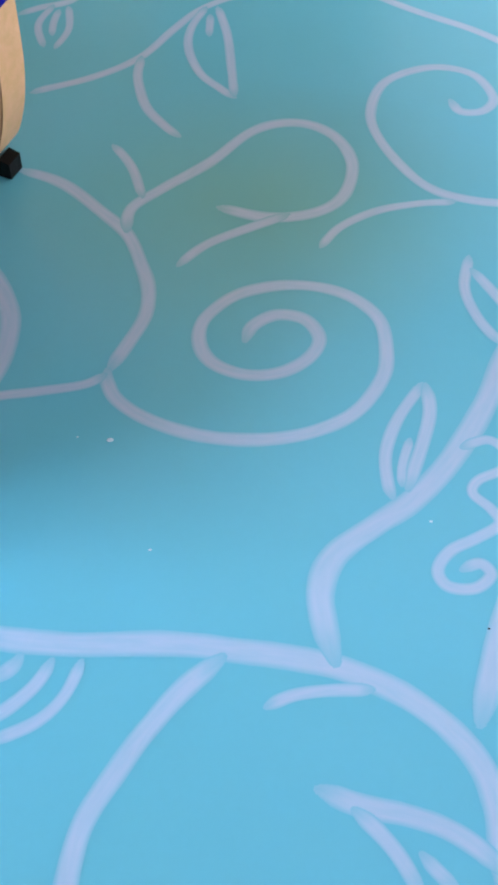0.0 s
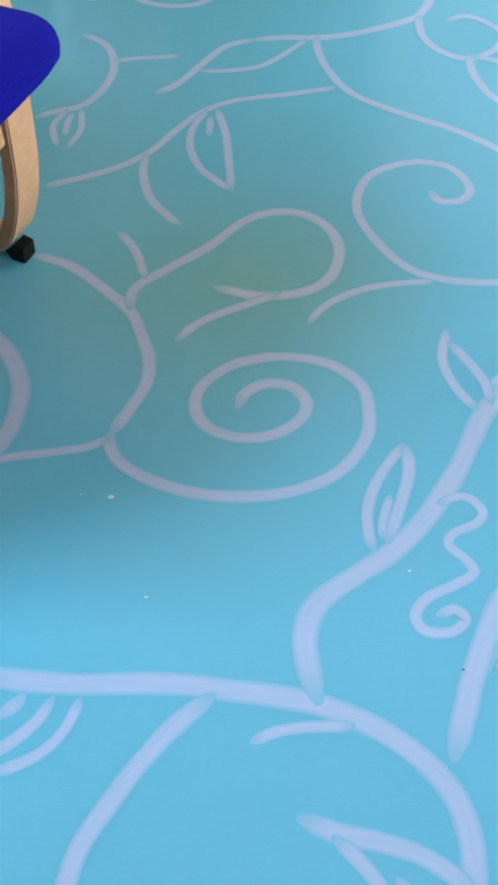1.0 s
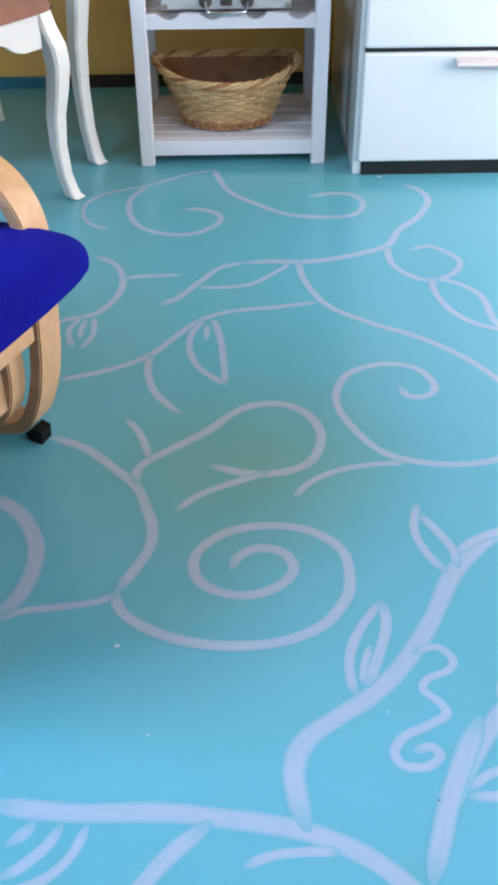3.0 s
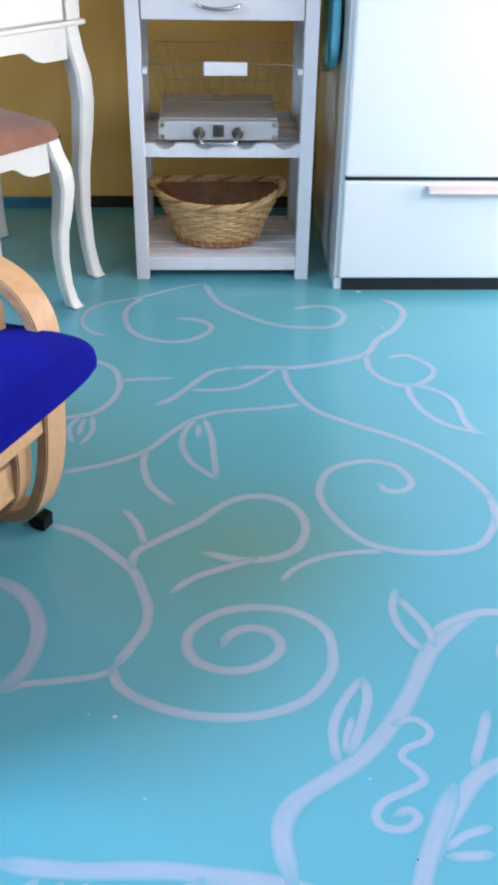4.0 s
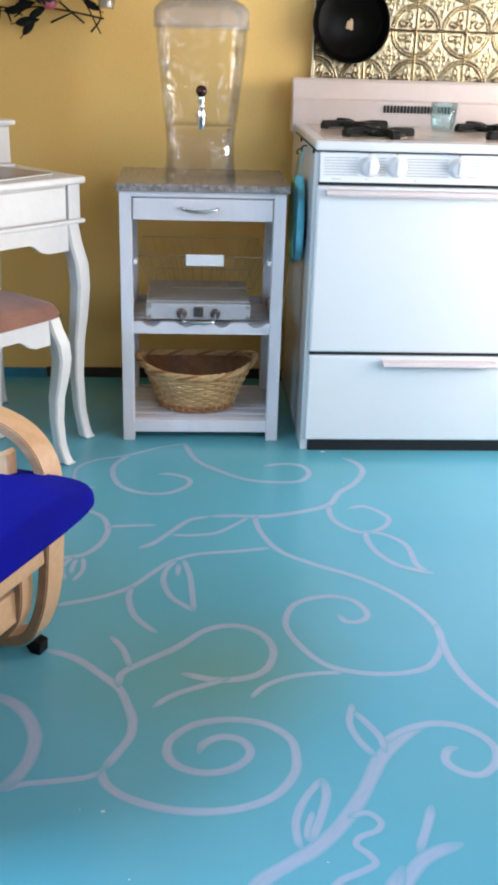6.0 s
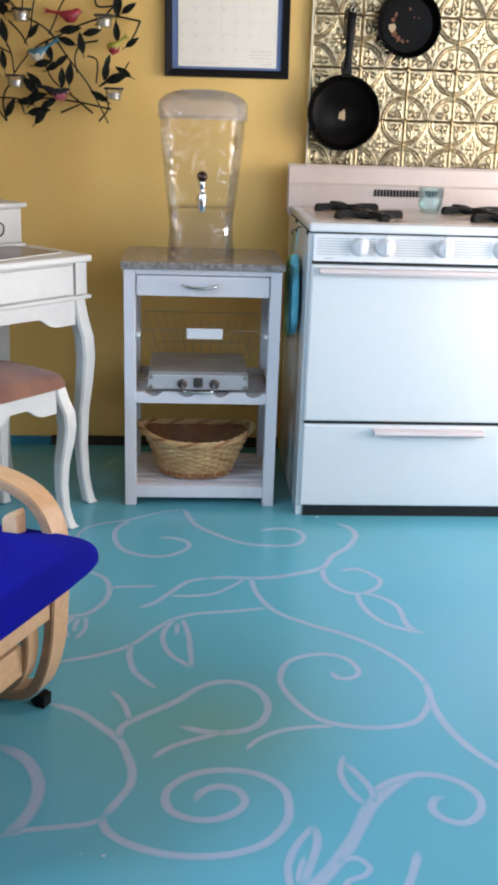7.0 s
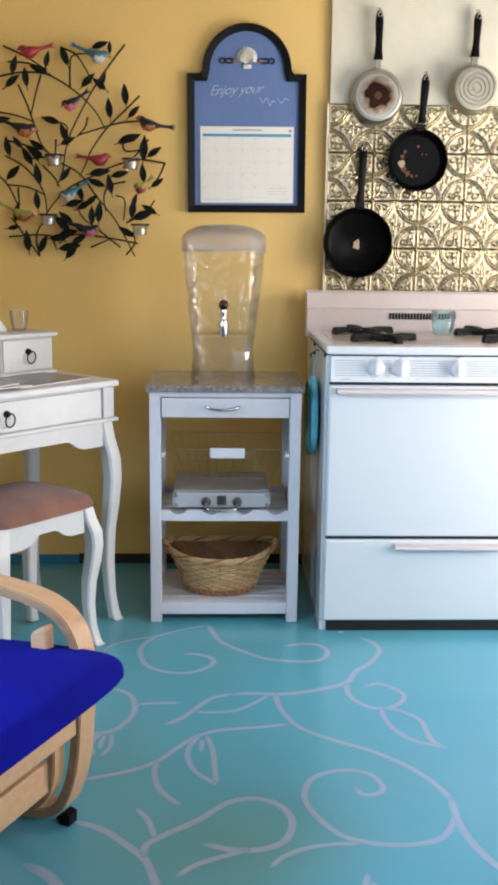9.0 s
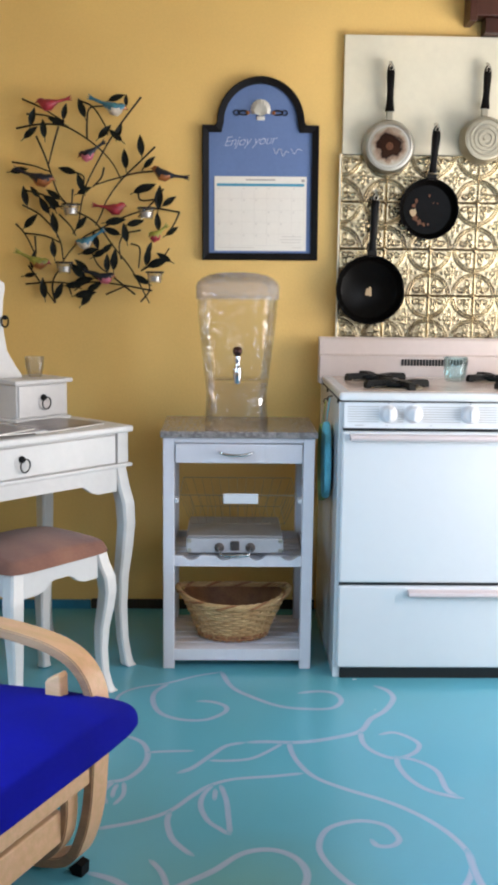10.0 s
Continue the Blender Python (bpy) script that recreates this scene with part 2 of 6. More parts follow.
def vine_paint():
    """The floor's enamel overpainted with thin lilac brush paint, streaked and soft along its edges."""
    m = floor_paint()
    m.name = "lilac_vine_paint"
    nt = m.node_tree
    n, l = nt.nodes, nt.links
    b = n["Principled BSDF"]
    under = b.inputs["Base Color"].links[0].from_socket
    uv = n.new("ShaderNodeUVMap")
    uv.uv_map = "UVMap"
    sep = n.new("ShaderNodeSeparateXYZ")
    l.new(uv.outputs["UV"], sep.inputs[0])
    mp = n.new("ShaderNodeMapping")
    mp.inputs["Scale"].default_value = (1.5, 3.6, 1)
    l.new(uv.outputs["UV"], mp.inputs["Vector"])
    ns = n.new("ShaderNodeTexNoise")
    ns.inputs["Scale"].default_value, ns.inputs["Detail"].default_value = 1.2, 3
    l.new(mp.outputs["Vector"], ns.inputs["Vector"])
    # distance from the middle of the stroke, made ragged by the streaks
    sub = n.new("ShaderNodeMath")
    sub.operation = "SUBTRACT"
    sub.inputs[1].default_value = 0.5
    l.new(sep.outputs[1], sub.inputs[0])
    ab = n.new("ShaderNodeMath")
    ab.operation = "ABSOLUTE"
    l.new(sub.outputs[0], ab.inputs[0])
    ad = n.new("ShaderNodeMath")
    ad.operation = "MULTIPLY_ADD"
    ad.inputs[1].default_value = 0.18
    l.new(ns.outputs["Fac"], ad.inputs[0])
    l.new(ab.outputs[0], ad.inputs[2])
    mr = n.new("ShaderNodeMapRange")
    mr.interpolation_type = "SMOOTHSTEP"
    mr.inputs["From Min"].default_value, mr.inputs["From Max"].default_value = 0.28, 0.60
    mr.inputs["To Min"].default_value, mr.inputs["To Max"].default_value = 0.63, 0.0
    l.new(ad.outputs[0], mr.inputs["Value"])
    # how thickly the brush was loaded
    load = n.new("ShaderNodeMapRange")
    load.inputs["From Min"].default_value, load.inputs["From Max"].default_value = 0.3, 0.7
    load.inputs["To Min"].default_value, load.inputs["To Max"].default_value = 0.72, 1.0
    l.new(ns.outputs["Fac"], load.inputs["Value"])
    mul = n.new("ShaderNodeMath")
    mul.operation = "MULTIPLY"
    l.new(mr.outputs["Result"], mul.inputs[0])
    l.new(load.outputs["Result"], mul.inputs[1])
    # the brush runs dry towards the ends
    ends = n.new("ShaderNodeUVMap")
    ends.uv_map = "EndMap"
    dry = n.new("ShaderNodeSeparateXYZ")
    l.new(ends.outputs["UV"], dry.inputs[0])
    fade = n.new("ShaderNodeMath")
    fade.operation = "MULTIPLY"
    l.new(mul.outputs[0], fade.inputs[0])
    l.new(dry.outputs[0], fade.inputs[1])
    mix = n.new("ShaderNodeMix")
    mix.data_type = "RGBA"
    l.new(fade.outputs[0], mix.inputs[0])
    l.new(under, mix.inputs[6])
    mix.inputs[7].default_value = (0.47, 0.41, 0.55, 1)
    l.new(mix.outputs[2], b.inputs["Base Color"])
    cut = n.new("ShaderNodeMath")
    cut.operation = "GREATER_THAN"
    cut.inputs[1].default_value = 0.12
    l.new(fade.outputs[0], cut.inputs[0])
    l.new(cut.outputs[0], b.inputs["Alpha"])
    return m


def scorched():
    """Pan base: a ragged burnt stain, golden in the middle, fading into streaked steel."""
    m = mat("scorched_steel_base", (0.44, 0.38, 0.29), 0.36, metal=0.85, vary=0.12, scale=30, grain=200, bump=0.01)
    nt = m.node_tree
    n, l = nt.nodes, nt.links
    b = n["Principled BSDF"]
    steel = b.inputs["Base Color"].links[0].from_socket
    tc = n.new("ShaderNodeTexCoord")
    mp = n.new("ShaderNodeMapping")
    mp.inputs["Scale"].default_value = (1 / 0.066, 0, 1 / 0.066)
    l.new(tc.outputs["Object"], mp.inputs["Vector"])
    g = n.new("ShaderNodeTexGradient")
    g.gradient_type = "SPHERICAL"
    l.new(mp.outputs["Vector"], g.inputs["Vector"])
    ns = n.new("ShaderNodeTexNoise")
    ns.inputs["Scale"].default_value, ns.inputs["Detail"].default_value = 42, 8
    l.new(tc.outputs["Object"], ns.inputs["Vector"])
    ad = n.new("ShaderNodeMath")
    ad.operation = "MULTIPLY_ADD"
    ad.inputs[1].default_value = 0.75
    l.new(ns.outputs["Fac"], ad.inputs[0])
    l.new(g.outputs["Fac"], ad.inputs[2])
    r = n.new("ShaderNodeValToRGB")
    e = r.color_ramp.elements
    e[0].position, e[0].color = 0.42, (0, 0, 0, 1)
    e[1].position, e[1].color = 0.80, (1, 1, 1, 1)
    l.new(ad.outputs[0], r.inputs["Fac"])
    burn = n.new("ShaderNodeValToRGB")
    e = burn.color_ramp.elements
    e[0].position, e[0].color = 0.60, (0.22, 0.075, 0.025, 1)
    e[1].position, e[1].color = 0.78, (0.020, 0.008, 0.005, 1)
    k = e.new(0.95)
    k.color = (0.030, 0.011, 0.005, 1)
    l.new(ad.outputs[0], burn.inputs["Fac"])
    mix = n.new("ShaderNodeMix")
    mix.data_type = "RGBA"
    l.new(r.outputs["Color"], mix.inputs[0])
    l.new(steel, mix.inputs[6])
    l.new(burn.outputs["Color"], mix.inputs[7])
    l.new(mix.outputs[2], b.inputs["Base Color"])
    return m


M_burnt = scorched()
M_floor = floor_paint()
M_vine = vine_paint()


# ---- mesh helpers ----
def part(name, bm, material, parent=None, label="", smooth=None, kind=""):
    me = bpy.data.meshes.new(name)
    bm.normal_update()
    bm.to_mesh(me)
    bm.free()
    me.materials.append(material)
    if smooth is not None:
        for p in me.polygons:
            p.use_smooth = True
        me.set_sharp_from_angle(angle=radians(smooth))
    ob = new(name, me)
    if parent is not None:
        ob.parent = parent
    return tagged(ob, label, kind=kind)


def thing(name, label, category, m=None, group=""):
    ob = new(name)
    ob.empty_display_size = 0.05
    if m is not None:
        ob.matrix_world = m
    return tagged(ob, label, category, group)


def box(bm, x0, x1, y0, y1, z0, z1, b=0.0, seg=2):
    vs = [bm.verts.new((x, y, z)) for x in (x0, x1) for y in (y0, y1) for z in (z0, z1)]
    fs = [bm.faces.new([vs[i] for i in q]) for q in ((0, 1, 3, 2), (4, 6, 7, 5), (0, 4, 5, 1), (2, 3, 7, 6), (0, 2, 6, 4), (1, 5, 7, 3))]
    if b:
        es = list({e for f in fs for e in f.edges})
        bmesh.ops.bevel(bm, geom=es, offset=b, segments=seg, affect="EDGES", profile=0.5)
    return bm


def boxed(x0, x1, y0, y1, z0, z1, b=0.0, seg=2):
    return box(bmesh.new(), x0, x1, y0, y1, z0, z1, b, seg)


def catmull(pts, per=8):
    pts = [Vector(p) for p in pts]
    if len(pts) == 2:
        return [pts[0].lerp(pts[1], i / per) for i in range(per + 1)]
    ext = [2 * pts[0] - pts[1], *pts, 2 * pts[-1] - pts[-2]]
    out = []
    for i in range(1, len(ext) - 2):
        a, b, c, d = ext[i - 1:i + 3]
        for k in range(per):
            t = k / per
            out.append(0.5 * (2 * b + (c - a) * t + (2 * a - 5 * b + 4 * c - d) * t * t + (3 * b - a - 3 * c + d) * t ** 3))
    out.append(pts[-1])
    return out


def tube(bm, pts, r, sides=6, closed=False, flat=1.0):
    """A round rod along pts; r is one radius or one per point."""
    pts = [Vector(p) for p in pts]
    n = len(pts)
    rs = r if isinstance(r, (list, tuple)) else [r] * n
    rings, ref = [], None
    for i, p in enumerate(pts):
        d = (pts[(i + 1) % n] - pts[i - 1]) if closed else (pts[min(i + 1, n - 1)] - pts[max(i - 1, 0)])
        d.normalize()
        if ref is None:
            ref = Vector((0, 0, 1)) if abs(d.z) < 0.9 else Vector((0, 1, 0))
        s = d.cross(ref).normalized()
        ref = s.cross(d).normalized()
        rings.append([bm.verts.new(p + rs[i] * (math.cos(a) * s * flat + math.sin(a) * ref)) for a in (2 * math.pi * k / sides for k in range(sides))])
    for i in range(n if closed else n - 1):
        a, b = rings[i], rings[(i + 1) % n]
        for k in range(sides):
            bm.faces.new((a[k], a[(k + 1) % sides], b[(k + 1) % sides], b[k]))
    if not closed:
        bm.faces.new(rings[0][::-1])
        bm.faces.new(rings[-1])
    return bm


def lathe(bm, prof, seg=40, at=(0, 0, 0), axis="z", oval=1.0, cap=True):
    """Revolves (radius, height) pairs round an axis through at."""
    rings = []
    for r, h in prof:
        ring = []
        for k in range(seg):
            a = 2 * math.pi * k / seg
            c, s = r * math.cos(a), r * math.sin(a) * oval
            v = {"z": (c, s, h), "y": (c, h, s), "x": (h, c, s)}[axis]
            ring.append(bm.verts.new(Vector(at) + Vector(v)))
        rings.append(ring)
    flip = axis == "y"
    for a, b in zip(rings, rings[1:]):
        for k in range(seg):
            q = (a[k], a[(k + 1) % seg], b[(k + 1) % seg], b[k])
            bm.faces.new(q[::-1] if flip else q)
    if cap:
        bm.faces.new(rings[0] if flip else rings[0][::-1])
        bm.faces.new(rings[-1][::-1] if flip else rings[-1])
    return bm


def prism(bm, outline, lo, hi, axis="y", b=0.0):
    """A flat outline made solid from lo to hi along an axis. Outline is (x, z) for y, (y, z) for x, (x, y) for z."""
    def place(p, h):
        return {"y": (p[0], h, p[1]), "x": (h, p[0], p[1]), "z": (p[0], p[1], h)}[axis]
    lo_v = [bm.verts.new(place(p, lo)) for p in outline]
    hi_v = [bm.verts.new(place(p, hi)) for p in outline]
    n = len(outline)
    fs = [bm.faces.new(lo_v), bm.faces.new(hi_v[::-1])]
    fs += [bm.faces.new((lo_v[i], hi_v[i], hi_v[(i + 1) % n], lo_v[(i + 1) % n])) for i in range(n)]
    bmesh.ops.recalc_face_normals(bm, faces=fs)
    if b:
        es = [e for e in {e for f in fs[:2] for e in f.edges}]
        bmesh.ops.bevel(bm, geom=es, offset=b, segments=2, affect="EDGES", profile=0.5)
    return bm


def loft(bm, rings):
    """Joins square rings (cx, cy, cz, half x, half y) into one bar."""
    vs = []
    for cx, cy, cz, hx, hy in rings:
        c = 0.28
        pts = [(-1, -1 + c), (-1 + c, -1), (1 - c, -1), (1, -1 + c), (1, 1 - c), (1 - c, 1), (-1 + c, 1), (-1, 1 - c)]
        vs.append([bm.verts.new((cx + hx * px, cy + hy * py, cz)) for px, py in pts])
    for a, b in zip(vs, vs[1:]):
        for k in range(8):
            bm.faces.new((a[k], a[(k + 1) % 8], b[(k + 1) % 8], b[k]))
    f0 = bm.faces.new(vs[0][::-1]); f1 = bm.faces.new(vs[-1])
    bmesh.ops.recalc_face_normals(bm, faces=bm.faces[:])
    return bm


# ---- room ----
XW, XE, YS, YN, ZC = -1.75, 2.0, -3.5, 0.593, 2.5
T = 0.12
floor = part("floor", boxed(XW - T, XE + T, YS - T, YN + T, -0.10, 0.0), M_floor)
tagged(floor, "turquoise painted floor with lilac swirling vines", "floor", kind="structure")
tagged(part("wall_north", boxed(XW - T, XE + T, YN, YN + T, 0, ZC), M_wall), "mustard yellow painted kitchen wall", "wall", kind="structure")


def wall_with_holes(name, axis, lo, hi, a0, a1, holes, b0, b1, label, material=M_wall_side):
    """A wall along one axis from a0 to a1 with openings from b0 to b1 high."""
    bm = bmesh.new()
    spans, at = [], a0
    for h0, h1 in holes:
        spans += [(at, h0, 0, ZC), (h0, h1, 0, b0), (h0, h1, b1, ZC)]
        at = h1
    for p0, p1, z0, z1 in spans + [(at, a1, 0, ZC)]:
        if z1 - z0 > 0.001:
            (box(bm, lo, hi, p0, p1, z0, z1) if axis == "y" else box(bm, p0, p1, lo, hi, z0, z1))
    tagged(part(name, bm, material), label, "wall", kind="structure")


wall_with_holes("wall_east", "y", XE, XE + T, YS, -1.55, ((-2.9, -1.7),), 0.9, 2.2, "unseen tan wall, darkened to cut bounce, with a window")
wall_with_holes("wall_east_kitchen", "y", XE, XE + T, -1.55, YN, ((-0.97, 0.13),), 0.0, 2.05, "unseen tan wall, darkened to cut bounce, with a glazed door")
wall_with_holes("wall_south", "x", YS - T, YS, XW - T, XE + T, ((0.4, 1.5),), 0.8, 2.1, "unseen tan wall, darkened to cut bounce, with a window")
wall_with_holes("wall_west", "y", XW - T, XW, YS, YN, ((-2.43, -1.53),), 0.0, 2.05, "mustard yellow painted side wall with a glazed door", M_wall)
tagged(part("ceiling", boxed(XW - T, XE + T, YS - T, YN + T, ZC, ZC + 0.1), M_ceiling), "off-white painted ceiling", "ceiling", kind="structure")


def glazing(name, axis, at, p0, p1, z0, z1, label, cat):
    root = tagged(new(name), label, cat, kind="structure")
    w = 0.06
    mid = (p0 + p1) / 2

    def bar(a0, a1, c0, c1, nm):
        bm = boxed(at, at + 0.05, a0, a1, c0, c1, 0.004) if axis == "y" else boxed(a0, a1, at - 0.05, at, c0, c1, 0.004)
        part(nm, bm, M_curtainwood, root)
    bar(p0, p0 + w, z0, z1, "window_frame"); bar(p1 - w, p1, z0, z1, "window_frame")
    bar(p0 + w, p1 - w, z0, z0 + w, "window_frame"); bar(p0 + w, p1 - w, z1 - w, z1, "window_frame")
    bar(mid - 0.02, mid + 0.02, z0 + w, z1 - w, "mullion")
    for a0, a1 in ((p0 + w, mid - 0.02), (mid + 0.02, p1 - w)):
        bm = boxed(at + 0.02, at + 0.026, a0, a1, z0 + w, z1 - w) if axis == "y" else boxed(a0, a1, at - 0.026, at - 0.02, z0 + w, z1 - w)
        pane = part("pane", bm, M_pane_glass, root)
        pane.visible_shadow = False


glazing("window_2", "y", XE + 0.03, -2.9, -1.7, 0.9, 2.2, "white framed casement window in daylight", "window")
glazing("door_2", "y", XE + 0.03, -0.97, 0.13, 0.0, 2.05, "white framed glazed outer door", "door")
glazing("window_3", "x", YS - 0.03, 0.4, 1.5, 0.8, 2.1, "white framed casement window in daylight", "window")
glazing("door_1", "y", XW - 0.08, -2.43, -1.53, 0.0, 2.05, "white framed glazed outer door", "door")
ground = part("ground", boxed(-60, 60, -60, 60, -0.5, -0.15), mat("dry_grass", (0.12, 0.14, 0.05), 0.9, vary=0.3, scale=0.8))
tagged(ground, "dry grass ground outside", "ground", kind="structure")

# low edge strips along the foot of the wall
tagged(part("baseboard", boxed(-0.30, 0.52, YN - 0.012, YN, 0.0, 0.035, 0.002), M_base_dark), "dark narrow strip at the foot of the wall", "baseboard", kind="structure")
tagged(part("trim", boxed(XW, -0.302, YN - 0.016, YN, 0.0, 0.032, 0.003), M_base_blue), "blue painted strip at the foot of the wall", "baseboard", kind="structure")

# ---- kitchen cart ----
CW, CD, CH = 0.457, 0.33, 0.728        # width, depth, height under the worktop
cart = thing("kitchen_cart", "white wooden kitchen cart with granite top and open shelves", "cart", pose(0, 0, 0))
LW = 0.034
for lx in (0.0, CW - LW):
    for ly in (0.0, CD - LW):
        part("leg", boxed(lx, lx + LW, ly, ly + LW, 0, CH, 0.0025), M_white_wood, cart)
part("granite_top", boxed(-0.008, CW + 0.008, -0.014, CD + 0.012, CH, CH + 0.02, 0.003), M_granite, cart, "speckled grey granite top")
part("apron", boxed(LW, CW - LW, CD - 0.02, CD - 0.004, 0.648, CH, 0.002), M_white_wood, cart)
for lx in (0.006, CW - 0.022):
    part("side_rail", boxed(lx, lx + 0.016, LW, CD - LW, 0.648, CH, 0.002), M_white_wood, cart)
    part("side_rail", boxed(lx, lx + 0.016, LW, CD - LW, 0.33, 0.362, 0.002), M_white_wood, cart)
    part("side_rail", boxed(lx, lx + 0.016, LW, CD - LW, 0.03, 0.062, 0.002), M_white_wood, cart)
    part("side_rail", boxed(lx + 0.004, lx + 0.012, LW, CD - LW, 0.532, 0.546, 0.002), M_white_wood, cart)
part("top_rail", boxed(LW, CW - LW, 0.001, 0.018, 0.712, CH, 0.001), M_white_wood, cart)
drawer = part("drawer", boxed(LW + 0.003, CW - LW - 0.003, -0.003, 0.016, 0.650, 0.709, 0.003), M_white_wood, cart)
bm = bmesh.new()
tube(bm, catmull([(0.168, -0.004, 0.684), (0.174, -0.022, 0.684), (0.200, -0.028, 0.679), (0.240, -0.028, 0.679), (0.264, -0.022, 0.684), (0.270, -0.004, 0.684)], 6), 0.0045, 8)
part("handle", bm, M_chrome, drawer, "curved chrome handle", smooth=60)
# scalloped bottle rail and slatted shelf
pts = [(LW, 0.328)] + [(CW - LW, 0.328)]
top = []
n = 64
for i in range(n + 1):
    x = CW - LW - (CW - 2 * LW) * i / n
    d = min(abs(x - cx) for cx in (0.085, 0.185, 0.285, 0.385))
    top.append((x, 0.361 - 0.014 * max(0.0, 1 - (d / 0.028) ** 2)))
bm = prism(bmesh.new(), pts + top, 0.002, 0.018, "y")
part("shelf_rail", bm, M_white_wood, cart)
part("shelf_rail", boxed(LW, CW - LW, CD - 0.018, CD - 0.002, 0.33, 0.362, 0.002), M_white_wood, cart)
for i in range(6):
    y = 0.030 + i * 0.046
    part("slat", boxed(0.024, CW - 0.024, y, y + 0.036, 0.334, 0.344, 0.002), M_white_wood, cart)
part("bottom_rail", boxed(LW, CW - LW, 0.002, 0.018, 0.026, 0.063, 0.002), M_white_wood, cart)
part("bottom_rail", boxed(LW, CW - LW, CD - 0.018, CD - 0.002, 0.026, 0.063, 0.002), M_white_wood, cart)
for i in range(6):
    y = 0.022 + i * 0.048
    part("slat", boxed(0.024, CW - 0.024, y, y + 0.041, 0.052, 0.062, 0.002), M_white_wood, cart)
# sliding wire basket
wires = bmesh.new()
x0, x1, y0, y1, zt, zb = 0.050, CW - 0.050, 0.016, CD - 0.03, 0.548, 0.455
tube(wires, [(x0, y0, zt), (x1, y0, zt), (x1, y1, zt), (x0, y1, zt)], 0.0012, 6, closed=True)
tube(wires, [(x0 + 0.035, y0 + 0.02, zb), (x1 - 0.035, y0 + 0.02, zb), (x1 - 0.035, y1 - 0.02, zb), (x0 + 0.035, y1 - 0.02, zb)], 0.0008, 6, closed=True)
for i in range(13):
    f = i / 12
    xa, xb = x0 + (x1 - x0) * f, x0 + 0.035 + (x1 - x0 - 0.07) * f
    for ya, yb in ((y0, y0 + 0.02), (y1, y1 - 0.02)):
        tube(wires, [(xa, ya, zt), (xb, yb, zb)], 0.0006, 5)
    tube(wires, [(xb, y0 + 0.02, zb), (xb, y1 - 0.02, zb)], 0.0005, 5)
for i in range(5):
    f = i / 4
    y = y0 + (y1 - y0) * f
    for xa, xb in ((x0, x0 + 0.035), (x1, x1 - 0.035)):
        tube(wires, [(xa, y, zt), (xb, y0 + 0.02 + (y1 - y0 - 0.04) * f, zb)], 0.0006, 5)
wire_basket = part("wire_basket", wires, mat("dull_wire", (0.34, 0.28, 0.21), 0.3, metal=0.8, vary=0.1), cart, "thin chrome wire pull-out basket", smooth=60)
part("label_plate", boxed(0.182, 0.288, 0.006, 0.013, 0.523, 0.555, 0.003), M_white, wire_basket, "blank white plastic grip")
for x in (LW + 0.001, CW - LW - 0.013):
    part("runner_clip", boxed(x, x + 0.012, -0.001, 0.03, 0.527, 0.541, 0.002), M_white, wire_basket)

M_case_dark = mat("dark_bronze_fitting", (0.16, 0.13, 0.12), 0.35, metal=0.8, vary=0.2, scale=30)
# ---- metal case on the cart's shelf ----
case = thing("tool_case", "flat silver metal case with latches on the cart shelf", "case", pose(0.219, 0.026, 0.3625))
part("body", boxed(-0.150, 0.150, 0.0, 0.265, 0.0, 0.048, 0.005), mat("pale_case_metal", (0.52, 0.50, 0.52), 0.42, metal=0.2, vary=0.08, scale=8), case)
part("lid", boxed(-0.146, 0.146, 0.004, 0.261, 0.0484, 0.056, 0.003), mat("grey_case_top", (0.36, 0.33, 0.32), 0.4, metal=0.2, vary=0.08, scale=8), case)
for x in (-0.141, 0.141):
    for z in (0.009, 0.040):
        part("corner_cap", boxed(x - 0.007, x + 0.007, -0.002, 0.012, z - 0.007, z + 0.007, 0.003), M_steel, case)
bm = boxed(-0.014, 0.014, -0.006, 0.002, 0.010, 0.040, 0.003)
part("latch", bm, M_case_dark, case, "steel clasp")
for x in (-0.048, 0.048):
    bm = bmesh.new()
    lathe(bm, [(0.015, 0.0), (0.015, -0.004), (0.009, -0.007)], 20, (x, 0.0, 0.020), "y")
    part("handle_mount", bm, M_case_dark, case, smooth=40)
bm = bmesh.new()
tube(bm, catmull([(-0.048, -0.005, 0.018), (-0.044, -0.022, 0.008), (-0.034, -0.034, 0.003), (0.034, -0.034, 0.003), (0.044, -0.022, 0.008), (0.048, -0.005, 0.018)], 6), 0.0045, 8)
part("handle", bm, M_chrome, case, "bent steel handle", smooth=60)

# ---- wicker basket ----
wicker = thing("wicker_basket", "oval honey-coloured woven wicker basket with flared rim", "basket", pose(0.217, 0.132, 0.0635))
BH, RB, RT, OV = 0.125, 0.106, 0.172, 0.72


def wall_r(f):
    return RB + (RT - RB) * f ** 1.15


def rim_lift(a):
    return 0.028 * abs(math.cos(a)) ** 3      # ends stand a little higher


